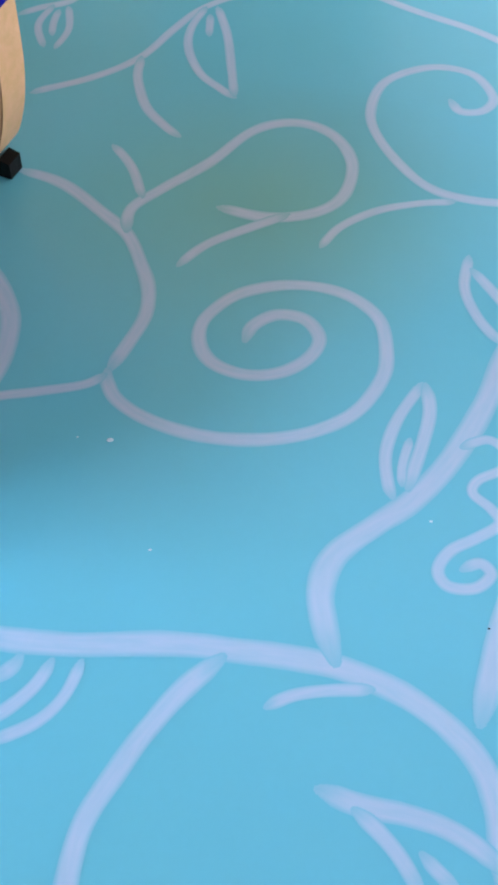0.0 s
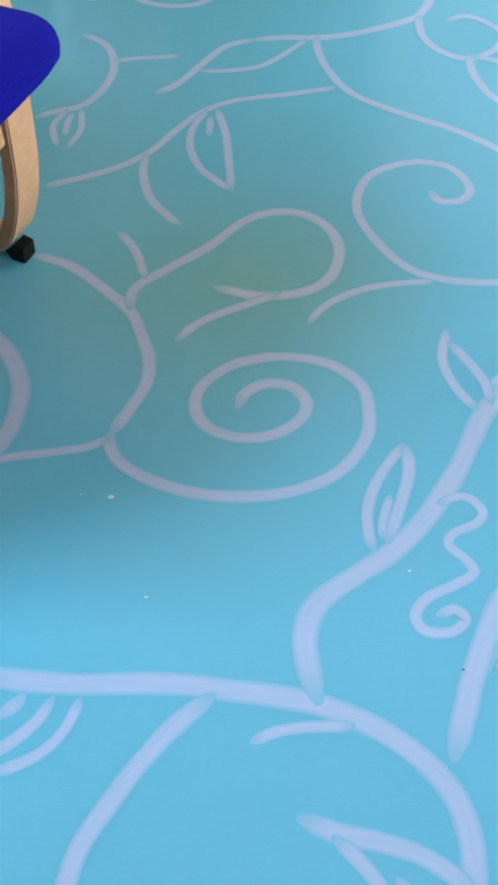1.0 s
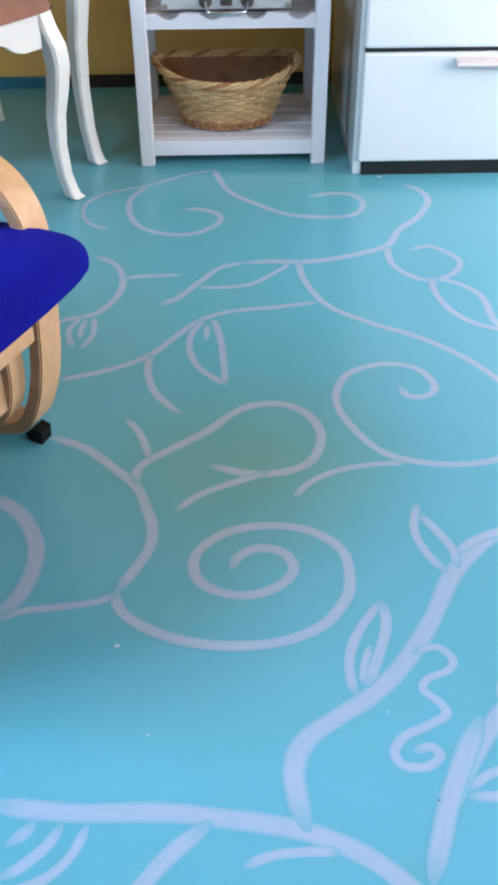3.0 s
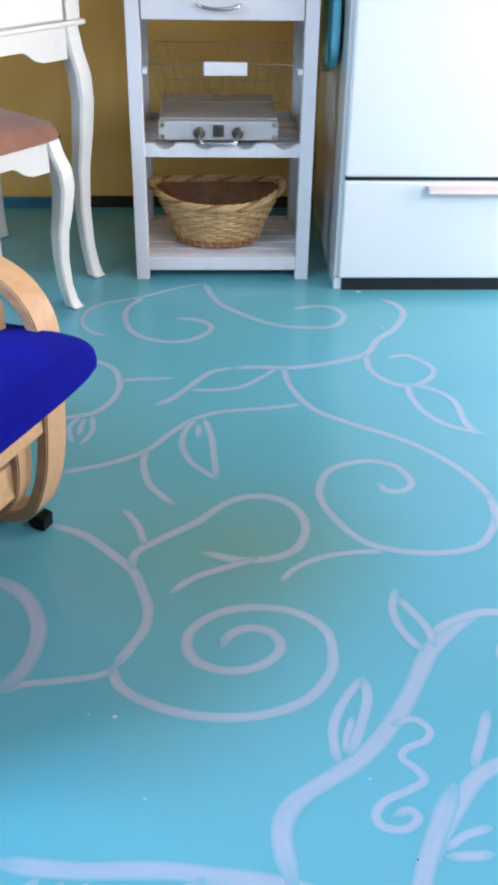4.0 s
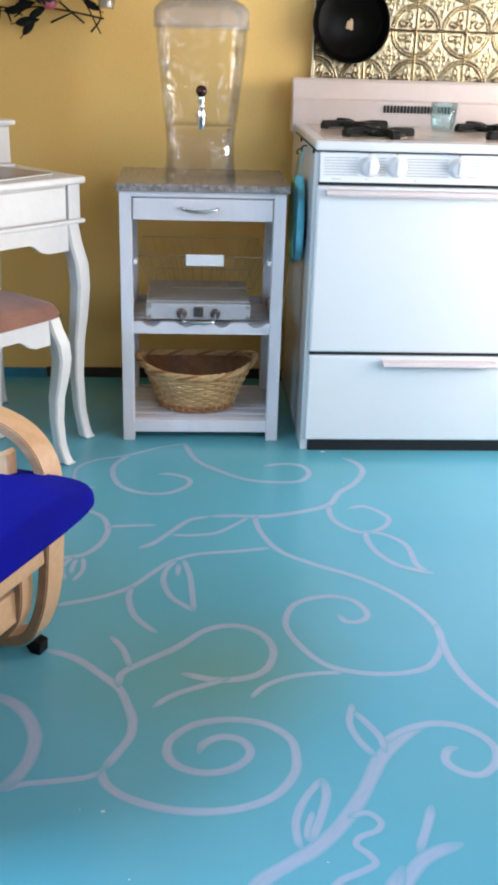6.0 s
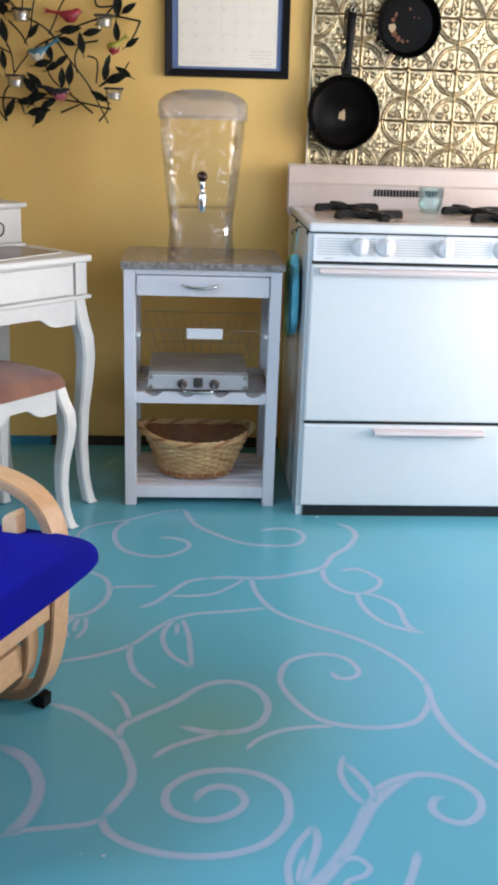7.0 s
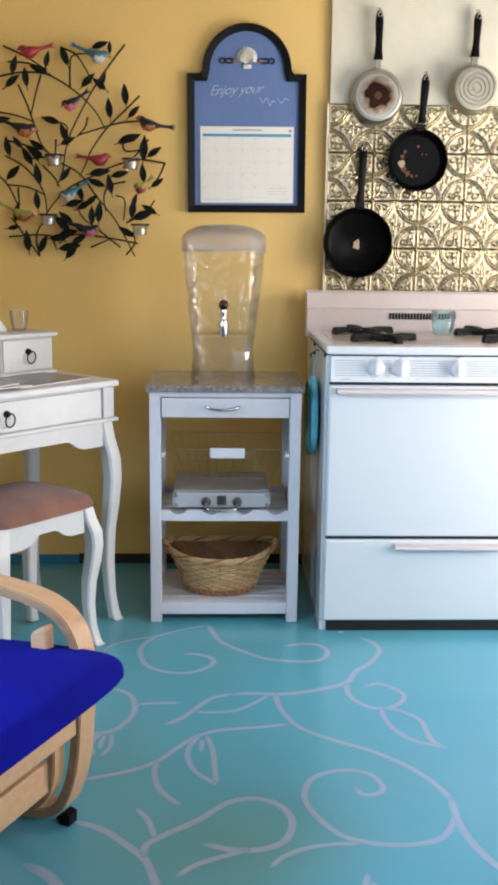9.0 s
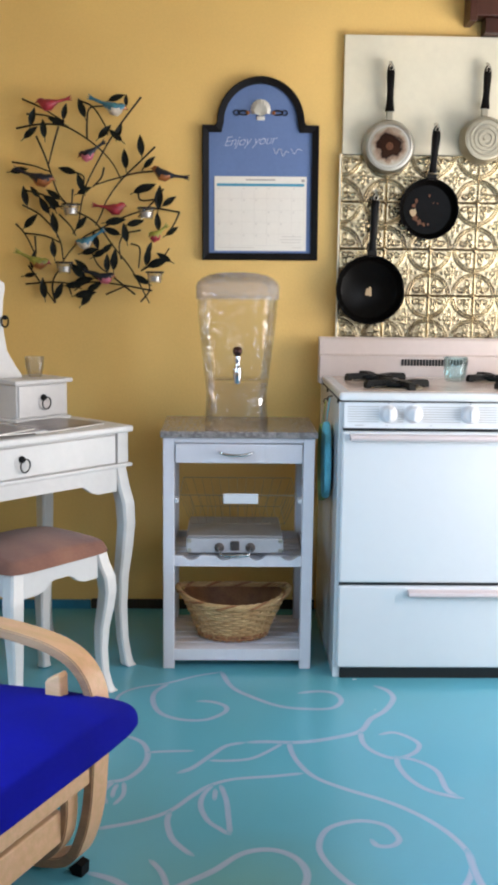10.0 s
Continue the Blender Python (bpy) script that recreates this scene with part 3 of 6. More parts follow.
base = bmesh.new()
lathe(base, [(0.001, 0.004), (RB * 0.6, 0.004), (RB, 0.006), (RB + 0.004, 0.010), (RB - 0.002, 0.013), (0.001, 0.010)], 48, (0, 0, 0), "z", OV)
part("bottom", base, M_wicker_red, wicker, smooth=50)
STAKES = 34
for row in range(13):
    f = 0.03 + 0.86 * row / 12
    bm = bmesh.new()
    pts = []
    for k in range(STAKES * 4):
        a = 2 * math.pi * k / (STAKES * 4)
        r = wall_r(f) + 0.0042 * math.sin(STAKES / 2 * a + (math.pi if row % 2 else 0))
        pts.append((r * math.cos(a), r * OV * math.sin(a), 0.006 + BH * f + rim_lift(a) * f + 0.0006 * math.sin(7 * a + row)))
    tube(bm, pts, 0.0052, 5, closed=True)
    part("weaver", bm, M_wicker_red if row in (0, 1) else M_wicker, wicker, smooth=70)
for k in range(STAKES):
    bm = bmesh.new()
    a = 2 * math.pi * (k + 0.5) / STAKES
    pts = [((wall_r(f) + 0.003) * math.cos(a), (wall_r(f) + 0.003) * OV * math.sin(a), 0.004 + BH * f + rim_lift(a) * f) for f in (0, 0.25, 0.5, 0.75, 1.0)]
    tube(bm, pts, 0.0026, 5)
    part("stake", bm, M_wicker, wicker, smooth=70)
# liner of tight weave seen on the inside
bm = bmesh.new()
rings = []
for f in (0.0, 0.3, 0.6, 0.95):
    rings.append([bm.verts.new(((wall_r(f) - 0.011) * math.cos(a), (wall_r(f) - 0.011) * OV * math.sin(a), 0.008 + BH * f + rim_lift(a) * f)) for a in (2 * math.pi * k / 48 for k in range(48))])
for a_, b_ in zip(rings, rings[1:]):
    for k in range(48):
        bm.faces.new((a_[k], b_[k], b_[(k + 1) % 48], a_[(k + 1) % 48]))
bmesh.ops.solidify(bm, geom=bm.faces[:], thickness=0.002)
part("inner_weave", bm, M_wicker_red, wicker, smooth=70)
for s in range(4):
    bm = bmesh.new()
    pts = []
    for k in range(160):
        a = 2 * math.pi * k / 160
        ph = 11 * a + s * math.pi / 2
        r = RT + 0.006 + 0.006 * math.cos(ph)
        pts.append((r * math.cos(a), r * OV * math.sin(a), 0.006 + BH + rim_lift(a) + 0.006 * math.sin(ph)))
    tube(bm, pts, 0.0042, 5, closed=True)
    part("rim_strand", bm, M_wicker_red if s == 0 else M_wicker, wicker, smooth=70)

# ---- beverage dispenser ----
disp = thing("drink_dispenser", "empty clear acrylic drink dispenser with chrome tap", "dispenser", pose(0.221, 0.155, 0.7485))


def squircle(bm, rings, seg=56, p=3.2, cap=True, loop=False):
    """Rounded-square rings (half width, height)."""
    out = []
    for r, h in rings:
        ring = []
        for k in range(seg):
            a = 2 * math.pi * k / seg
            c, s = math.cos(a), math.sin(a)
            q = r / (abs(c) ** p + abs(s) ** p) ** (1 / p)
            ring.append(bm.verts.new((q * c, q * s, h)))
        out.append(ring)
    for a, b in zip(out, out[1:]):
        for k in range(seg):
            bm.faces.new((a[k], a[(k + 1) % seg], b[(k + 1) % seg], b[k]))
    if loop:
        for k in range(seg):
            bm.faces.new((out[-1][k], out[-1][(k + 1) % seg], out[0][(k + 1) % seg], out[0][k]))
    elif cap:
        bm.faces.new(out[0][::-1]); bm.faces.new(out[-1])
    return bm


outer = [(0.098, 0.142), (0.101, 0.150), (0.106, 0.20), (0.115, 0.28), (0.121, 0.34), (0.123, 0.40)]
inner = [(r - 0.004, h) for r, h in outer[::-1]]
inner[-1] = (0.092, 0.147)
part("tank", squircle(bmesh.new(), outer + inner), M_acrylic, disp, smooth=50)
base_o = [(0.100, 0.0), (0.101, 0.004), (0.096, 0.05), (0.094, 0.10), (0.099, 0.139)]
base_i = [(r - 0.004, h) for r, h in base_o[::-1]]
part("stand", squircle(bmesh.new(), base_o + base_i, loop=True), M_acrylic_base, disp, smooth=50)
part("lid", squircle(bmesh.new(), [(0.1245, 0.388), (0.128, 0.389), (0.129, 0.428), (0.124, 0.440), (0.110, 0.453), (0.088, 0.463), (0.060, 0.469), (0.030, 0.471), (0.028, 0.4685),
                                   (0.058, 0.466), (0.086, 0.460), (0.107, 0.450), (0.121, 0.438), (0.125, 0.427), (0.1245, 0.392)], cap=False), M_acrylic_lid, disp, smooth=50)
tap = bmesh.new()
lathe(tap, [(0.006, -0.098), (0.014, -0.104), (0.014, -0.112), (0.010, -0.116), (0.010, -0.135)], 20, (0, 0, 0.175), "y")
tap_body = part("tap", tap, M_chrome, disp, "chrome tap", smooth=45)
bm = bmesh.new()
lathe(bm, [(0.008, 0.140), (0.009, 0.143), (0.012, 0.160), (0.013, 0.175), (0.010, 0.190), (0.007, 0.197), (0.006, 0.205), (0.010, 0.212), (0.008, 0.222)], 20, (0, -0.135, 0))
part("spout", bm, M_chrome, tap_body, smooth=45)
bm = bmesh.new()
lathe(bm, [(0.004, 0.222), (0.010, 0.225), (0.0145, 0.233), (0.0150, 0.240), (0.011, 0.248), (0.003, 0.252)], 20, (0, -0.135, 0))
part("tap_knob", bm, mat("dark_bronze_knob", (0.10, 0.05, 0.045), 0.12, metal=0.9, vary=0.1), tap_body, "dark polished knob", smooth=60)

# ---- stove ----
SX, SW, SY, SD = 0.520, 0.765, -0.074, 0.59
stove = thing("gas_stove", "white enamel gas stove with black grates", "stove", pose(SX, SY, 0))
part("body", boxed(0.0, SW, 0.012, SD, 0.034, 0.848, 0.004), M_enamel, stove)
part("toe_kick", boxed(0.022, SW - 0.022, 0.004, 0.05, 0.0, 0.033), M_dark, stove, "recessed black toe kick")
for x in (0.0, SW - 0.022):
    part("side_foot", boxed(x, x + 0.021, 0.010, SD, 0.0, 0.034, 0.002), M_enamel, stove)
sdrawer = part("drawer", boxed(0.010, SW - 0.010, -0.004, 0.012, 0.035, 0.293, 0.006, 3), M_enamel, stove)
bm = prism(bmesh.new(), [(-0.004, 0.283), (-0.034, 0.280), (-0.036, 0.272), (-0.030, 0.266), (-0.004, 0.268)], 0.218, SW - 0.218, "x", 0.0015)
part("handle", bm, M_enamel_pink, sdrawer, "pinkish white plastic handle")
door = part("oven_door", boxed(0.008, SW - 0.008, -0.010, 0.012, 0.304, 0.762, 0.008, 3), M_enamel, stove)
bm = prism(bmesh.new(), [(-0.010, 0.755), (-0.036, 0.753), (-0.040, 0.745), (-0.034, 0.738), (-0.010, 0.736)], 0.030, SW - 0.030, "x", 0.0015)
part("handle", bm, M_enamel_pink, door, "pinkish white plastic handle")
part("door_gap", boxed(0.012, SW - 0.012, 0.004, 0.0115, 0.763, 0.771), M_dark, stove, "dark gap above the oven door")
part("drawer_gap", boxed(0.012, SW - 0.012, 0.004, 0.0115, 0.294, 0.303), M_dark, stove)
# control panel with fine horizontal ribs, tipped back a little
panel = part("control_panel", prism(bmesh.new(), [(-0.006, 0.772), (0.004, 0.846), (0.03, 0.846), (0.03, 0.772)], 0.012, SW - 0.012, "x", 0.003), M_enamel, stove)
for i in range(7):
    z = 0.790 + i * 0.0072
    y = -0.006 + (z - 0.772) * 0.135
    for a0, a1 in ((0.024, 0.115), (0.170, 0.188), (0.245, 0.355), (0.410, 0.520), (0.580, 0.592), (0.650, SW - 0.024)):
        part("rib", boxed(a0, a1, y - 0.0015, y + 0.002, z, z + 0.0016), M_ink, panel)
for x in (0.144, 0.217, 0.384, 0.550, 0.622):
    k = bmesh.new()
    lathe(k, [(0.027, 0.002), (0.027, -0.004), (0.023, -0.008), (0.021, -0.022), (0.017, -0.025)], 28, (x, 0.0, 0.813), "y")
    knob = part("knob", k, M_white, panel, "white plastic knob", smooth=40)
    part("grip", boxed(x - 0.0065, x + 0.0065, -0.029, -0.022, 0.795, 0.831, 0.003), M_white, knob)
    part("index_mark", boxed(x - 0.001, x + 0.001, 0.001, 0.004, 0.843, 0.8465), M_black, knob)
for x in (0.045, 0.135, 0.265):
    part("print_mark", boxed(x, x + 0.026 if x < 0.1 else x + 0.007, -0.0062, -0.004, 0.779, 0.781), M_ink, panel)
# cooktop: raised edge round a shallow tray
part("cooktop", boxed(-0.002, SW + 0.002, -0.006, SD - 0.055, 0.851, 0.876, 0.008, 3), M_enamel, stove)
part("tray", boxed(0.03, SW - 0.03, 0.03, SD - 0.07, 0.8762, 0.8775, 0.0005), mat("pink_tinged_enamel", (0.70, 0.56, 0.50), 0.2, vary=0.06, scale=6, coat=0.3), stove)
part("cooktop_seam", boxed(0.0, SW, 0.0, SD - 0.07, 0.8485, 0.8505), M_dark, stove)
for y in (0.03, 0.34):
    b = bmesh.new()
    lathe(b, [(0.006, 0.0), (0.006, -0.004), (0.003, -0.005)], 12, (0.0, y, 0.846), "x")
    part("screw", b, M_black, stove)
guard = part("backguard", prism(bmesh.new(), [(SD - 0.055, 0.850), (SD - 0.062, 0.945), (SD - 0.050, 0.952), (SD - 0.038, 1.000), (SD - 0.030, 1.008), (SD, 1.008), (SD, 0.850)], -0.012, SW + 0.012, "x", 0.003), mat("aged_peach_enamel", (0.60, 0.50, 0.46), 0.3, vary=0.04, scale=5, grain=40, bump=0.002), stove)
for i in range(22):
    x = 0.270 + i * 0.0106
    part("vent_slot", boxed(x, x + 0.0064, SD - 0.0650, SD - 0.058, 0.915, 0.936), M_dark, guard)
for i in range(26):
    x = 0.285 + i * 0.0078
    part("vent_slot", boxed(x, x + 0.0035, SD - 0.116, SD - 0.100, 0.8775, 0.8782), M_ink, stove)


def burner(cx, cy):
    bowl = bmesh.new()
    lathe(bowl, [(0.080, 0.8776), (0.078, 0.881), (0.055, 0.8795), (0.03, 0.8785)], 32, (cx, cy, 0))
    bowl_ob = part("burner_bowl", bowl, M_steel, stove, smooth=40)
    cap = bmesh.new()
    lathe(cap, [(0.030, 0.8795), (0.032, 0.888), (0.026, 0.892), (0.004, 0.893)], 24, (cx, cy, 0))
    part("burner_cap", cap, M_iron, bowl_ob, smooth=40)
    g = bmesh.new()
    lathe(g, [(0.046, 0.886), (0.052, 0.886), (0.052, 0.894), (0.046, 0.894), (0.046, 0.886)], 28, (cx, cy, 0), cap=False)
    for k in range(4):
        a = math.pi / 2 * k + 0.30
        d, w = Vector((math.cos(a), math.sin(a), 0)), Vector((-math.sin(a), math.cos(a), 0)) * 0.0110
        prof = [(0.016, 0.886), (0.088, 0.882), (0.090, 0.8779), (0.106, 0.8779), (0.106, 0.892), (0.100, 0.900), (0.060, 0.901), (0.030, 0.898), (0.016, 0.896)]
        lo_v = [g.verts.new(Vector((cx, cy, z)) + d * r - w) for r, z in prof]
        hi_v = [g.verts.new(Vector((cx, cy, z)) + d * r + w) for r, z in prof]
        m = len(prof)
        fs = [g.faces.new(lo_v[::-1]), g.faces.new(hi_v)]
        fs += [g.faces.new((lo_v[i], lo_v[(i + 1) % m], hi_v[(i + 1) % m], hi_v[i])) for i in range(m)]
    bmesh.ops.recalc_face_normals(g, faces=g.faces[:])
    part("grate", g, M_iron, stove, "black cast iron grate")


for bx in (0.190, SW - 0.175):
    for by in (0.150, 0.385):
        burner(bx - (0.03 if by > 0.3 else 0.0), by)

# ---- small aqua glass on the stove ----
cup = thing("votive_glass", "small aqua glass tumbler on the stove top", "glass", pose(SX + 0.418, SY + 0.36, 0.8778))
part("glass_body", lathe(bmesh.new(), [(0.026, 0.0), (0.031, 0.003), (0.037, 0.03), (0.039, 0.078), (0.0375, 0.080), (0.036, 0.078), (0.034, 0.03), (0.028, 0.009), (0.001, 0.008)], 32), M_aqua_glass, cup, smooth=50)

# ---- oven mitts on the stove's side ----


def mitt(y, z, s, material, label):
    root = thing("oven_mitt", label, "oven mitt", pose(SX - 0.004, y, z))
    out = []
    for k in range(28):
        a = 2 * math.pi * k / 28
        out.append((0.062 * s * math.cos(a) * (1 + 0.10 * math.sin(2 * a)), -0.120 * s + 0.105 * s * math.sin(a)))
    bm = prism(bmesh.new(), out, -0.026, -0.006, "x", 0.006)
    part("quilted_body", bm, material, root, smooth=60)
    loop = bmesh.new()
    tube(loop, catmull([(-0.016, 0.0, -0.012 * s), (-0.012, 0.006, 0.03), (-0.008, 0.0, 0.055), (-0.012, -0.006, 0.03), (-0.016, 0.0, -0.012 * s)], 5), 0.0016, 5)
    part("hanging_loop", loop, material, root)
    hook = bmesh.new()
    tube(hook, catmull([(0.0, 0, 0.062), (-0.012, 0, 0.060), (-0.016, 0, 0.052), (-0.012, 0, 0.046)], 4), 0.002, 6)
    part("hook", hook, M_black, root)


mitt(0.09, 0.785, 1.15, M_mitt_teal, "teal blue quilted oven mitt hanging by a loop")
mitt(0.20, 0.765, 1.2, M_mitt_green, "olive and teal printed oven mitt hanging by a loop")

# ---- dressing table, set across the corner ----
ANG = 46.0
desk = thing("dressing_table", "white painted dressing table with curved legs and ring pulls", "table", pose(-0.105, 0.030, 0, 0, 0, ANG))
DL, DD, DZ = 0.96, 0.43, 0.76


def cabriole(x, y, ox, oy, top, s=1.0, swing=0.9):
    """A curved leg: knee and foot kick out towards (ox, oy)."""
    prof = [(0.0, 0.022, 0.017), (0.010, 0.017, 0.017), (0.05, 0.013, 0.0150), (0.14, 0.006, 0.0150), (0.30, 0.002, 0.0165), (0.46, 0.004, 0.0190), (0.60, 0.012, 0.0215),
            (0.72, 0.017, 0.0225), (0.82, 0.014, 0.0235), (0.91, 0.003, 0.0225), (1.0, -0.004, 0.0215)]
    pts = []
    for f, o, h in prof:
        pts.append((x + ox * o * s * swing, y + oy * o * s * swing, 0.002 + f * (top - 0.002), h * s, h * s))
    fine = []
    for i in range(len(pts) - 1):
        for k in range(3):
            t = k / 3
            t2 = t * t * (3 - 2 * t) * 0.4 + t * 0.6
            fine.append(tuple(a + (b - a) * t2 for a, b in zip(pts[i], pts[i + 1])))
    fine.append(pts[-1])
    return loft(bmesh.new(), fine)


def scalloped(L, z_top, z_mid, z_end, inset):
    """Apron outline: straight in the middle, stepped down in an ogee at both ends."""
    o = [(0, z_top), (0, z_end), (inset, z_end), (inset + 0.012, z_end + 0.004)]
    for k in range(1, 7):
        t = k / 6
        o.append((inset + 0.012 + 0.05 * t, z_end + 0.004 + (z_mid - z_end - 0.004) * (t * t * (3 - 2 * t))))
    m = [(L - x, z) for x, z in reversed(o)]
    return o + m


part("tabletop", boxed(-DL - 0.012, 0.008, -0.014, DD + 0.01, DZ - 0.020, DZ, 0.006, 3), M_cream_wood, desk)
part("waist_molding", boxed(-DL - 0.006, 0.008, -0.009, DD + 0.004, 0.634, 0.646, 0.004), M_cream_wood, desk)
for x, y in ((-0.022, 0.022), (-DL + 0.022, 0.022), (-0.022, DD - 0.022), (-DL + 0.022, DD - 0.022)):
    part("leg", cabriole(x, y, 1 if x > -0.5 else -1, -1 if y < 0.2 else 1, 0.634), M_cream_wood, desk, smooth=30)
    part("corner_post", boxed(x - 0.021, x + 0.021, y - 0.021, y + 0.021, 0.646, 0.740, 0.003), M_cream_wood, desk)
part("drawer_case", boxed(-DL + 0.044, -0.044, 0.010, DD - 0.01, 0.646, 0.740), M_cream_wood, desk)
ddrawer = part("drawer", boxed(-DL + 0.14, -0.052, 0.0, 0.009, 0.650, 0.733, 0.002), M_cream_wood, desk)
part("apron", prism(bmesh.new(), [(-0.043 - x, z) for x, z in scalloped(DL - 0.086, 0.634, 0.590, 0.560, 0.072)], 0.006, 0.022, "y", 0.0015), M_cream_wood, desk)
part("apron", boxed(-0.026, -0.010, 0.045, DD - 0.045, 0.565, 0.634, 0.002), M_cream_wood, desk)
part("apron", boxed(-DL + 0.010, -DL + 0.026, 0.045, DD - 0.045, 0.565, 0.634, 0.002), M_cream_wood, desk)
part("apron", boxed(-DL + 0.045, -0.045, DD - 0.03, DD - 0.014, 0.565, 0.634, 0.002), M_cream_wood, desk)


def ring_pull(parent, x, y, z):
    b = bmesh.new()
    lathe(b, [(0.010, 0.0), (0.010, -0.004), (0.007, -0.010), (0.004, -0.013)], 16, (x, y, z), "y")
    p = part("ring_pull", b, M_iron, parent, "black iron ring pull", smooth=50)
    r = bmesh.new()
    tube(r, [(x + 0.004 + 0.015 * math.sin(a), y - 0.012 - 0.002 * math.cos(a), z - 0.017 + 0.019 * math.cos(a)) for a in (2 * math.pi * k / 24 for k in range(24))], 0.0023, 6, closed=True)
    part("ring", r, M_iron, p, smooth=60)


ring_pull(ddrawer, -0.385, 0.0, 0.700)
ring_pull(ddrawer, -0.735, 0.0, 0.700)
# small drawer tower with a lid and a foot molding
TX0, TX1, TY0, TY1 = -0.225, -0.035, 0.255, 0.415
tower = part("drawer_tower", boxed(TX0, TX1, TY0, TY1, DZ + 0.010, DZ + 0.114, 0.002), M_cream_wood, desk)
part("tower_foot", boxed(TX0 - 0.008, TX1 + 0.008, TY0 - 0.010, TY1, DZ, DZ + 0.0098, 0.003), M_cream_wood, tower)
part("tower_lid", boxed(TX0 - 0.012, TX1 + 0.012, TY0 - 0.016, TY1 + 0.006, DZ + 0.1142, DZ + 0.128, 0.004), M_cream_wood, tower)
td = part("small_drawer", boxed(TX0 + 0.006, TX1 - 0.006, TY0 - 0.006, TY0 - 0.0005, DZ + 0.014, DZ + 0.110, 0.002), M_cream_wood, tower)
ring_pull(td, (TX0 + TX1) / 2, TY0 - 0.006, DZ + 0.072)
# mirror upright, waisted, with an iron pivot
mz = DZ + 0.128
half = [(0.104, 0.0), (0.100, 0.012), (0.076, 0.042), (0.050, 0.085), (0.040, 0.14), (0.036, 0.19), (0.040, 0.24), (0.047, 0.27), (0.046, 0.29), (0.030, 0.30)]
outl = [(x, z) for x, z in half] + [(-x, z) for x, z in reversed(half)]
mirror_post = part("mirror_post", prism(bmesh.new(), [(x - 0.247, z + mz + 0.0002) for x, z in outl], 0.335, 0.357, "y", 0.003), M_cream_wood, desk)
r = bmesh.new()
tube(r, [(-0.207 + 0.012 * math.sin(a), 0.330, mz + 0.175 + 0.017 * math.cos(a)) for a in (2 * math.pi * k / 24 for k in range(24))], 0.0026, 6, closed=True)
part("pivot_ring", r, M_iron, mirror_post, "black iron ring", smooth=60)
b = bmesh.new()
lathe(b, [(0.006, 0.336), (0.006, 0.326), (0.003, 0.324)], 14, (-0.207, 0.0, mz + 0.186), "y")
part("pivot_knob", b, M_iron, mirror_post, smooth=50)

dm = pose(-0.105, 0.030, 0, 0, 0, ANG)


def clear_votive(lx, ly, z):
    c = thing("glass_cup", "small clear glass cup on the drawer tower", "glass", dm @ pose(lx, ly, z))
    part("glass_body", lathe(bmesh.new(), [(0.020, 0.0), (0.022, 0.002), (0.028, 0.03), (0.030, 0.062), (0.0285, 0.063), (0.0265, 0.03), (0.020, 0.008), (0.001, 0.007)], 28), M_clear_glass, c, smooth=50)


clear_votive(-0.095, 0.34, DZ + 0.1285)


def magazine(lx, ly, turn, w, h, z, label, material):
    ob = thing("magazine", label, "magazine", dm @ pose(lx, ly, z, 0, 0, turn))
    part("pages", boxed(-w / 2 + 0.001, w / 2 - 0.001, -h / 2 + 0.001, h / 2 - 0.001, 0.0008, 0.0042), M_paper, ob)
    part("cover", boxed(-w / 2, w / 2, -h / 2, h / 2, 0.0042, 0.0048), material, ob)


magazine(-0.20, 0.135, 8, 0.28, 0.20, DZ + 0.0003, "dark glossy magazine lying on the table", M_magazine)
magazine(-0.40, 0.115, -6, 0.24, 0.19, DZ + 0.0055, "pale glossy magazine lying on the table", mat("pale_magazine_cover", (0.48, 0.44, 0.46), 0.25, vary=0.3, scale=7))
magazine(-0.46, 0.10, 14, 0.26, 0.19, DZ + 0.0108, "dark glossy magazine on top of another", M_magazine)

# ---- stool ----
stool = thing("vanity_stool", "white stool with curved legs and dusty rose suede seat", "stool", pose(-0.144, -0.173, 0, 0, 0, ANG + 4))
SL, SDp, SZ = 0.345, 0.295, 0.425
for x, y in ((-0.02, 0.02), (-SL + 0.02, 0.02), (-0.02, SDp - 0.02), (-SL + 0.02, SDp - 0.02)):
    part("leg", cabriole(x, y, 1 if x > -0.2 else -1, -1 if y < 0.15 else 1, SZ, 0.95, 1.0), M_cream_wood, stool, smooth=30)
part("apron", prism(bmesh.new(), [(-0.038 - x, z) for x, z in scalloped(SL - 0.076, SZ, SZ - 0.045, SZ - 0.075, 0.05)], 0.006, 0.022, "y", 0.0015), M_cream_wood, stool)
part("apron", prism(bmesh.new(), [(-0.038 - x, z) for x, z in scalloped(SL - 0.076, SZ, SZ - 0.045, SZ - 0.075, 0.05)], SDp - 0.022, SDp - 0.006, "y", 0.0015), M_cream_wood, stool)
for x in (-0.022, -SL + 0.006):
    part("apron", prism(bmesh.new(), [(0.038 + a, z) for a, z in scalloped(SDp - 0.076, SZ, SZ - 0.045, SZ - 0.07, 0.03)], x, x + 0.016, "x", 0.0015), M_cream_wood, stool)


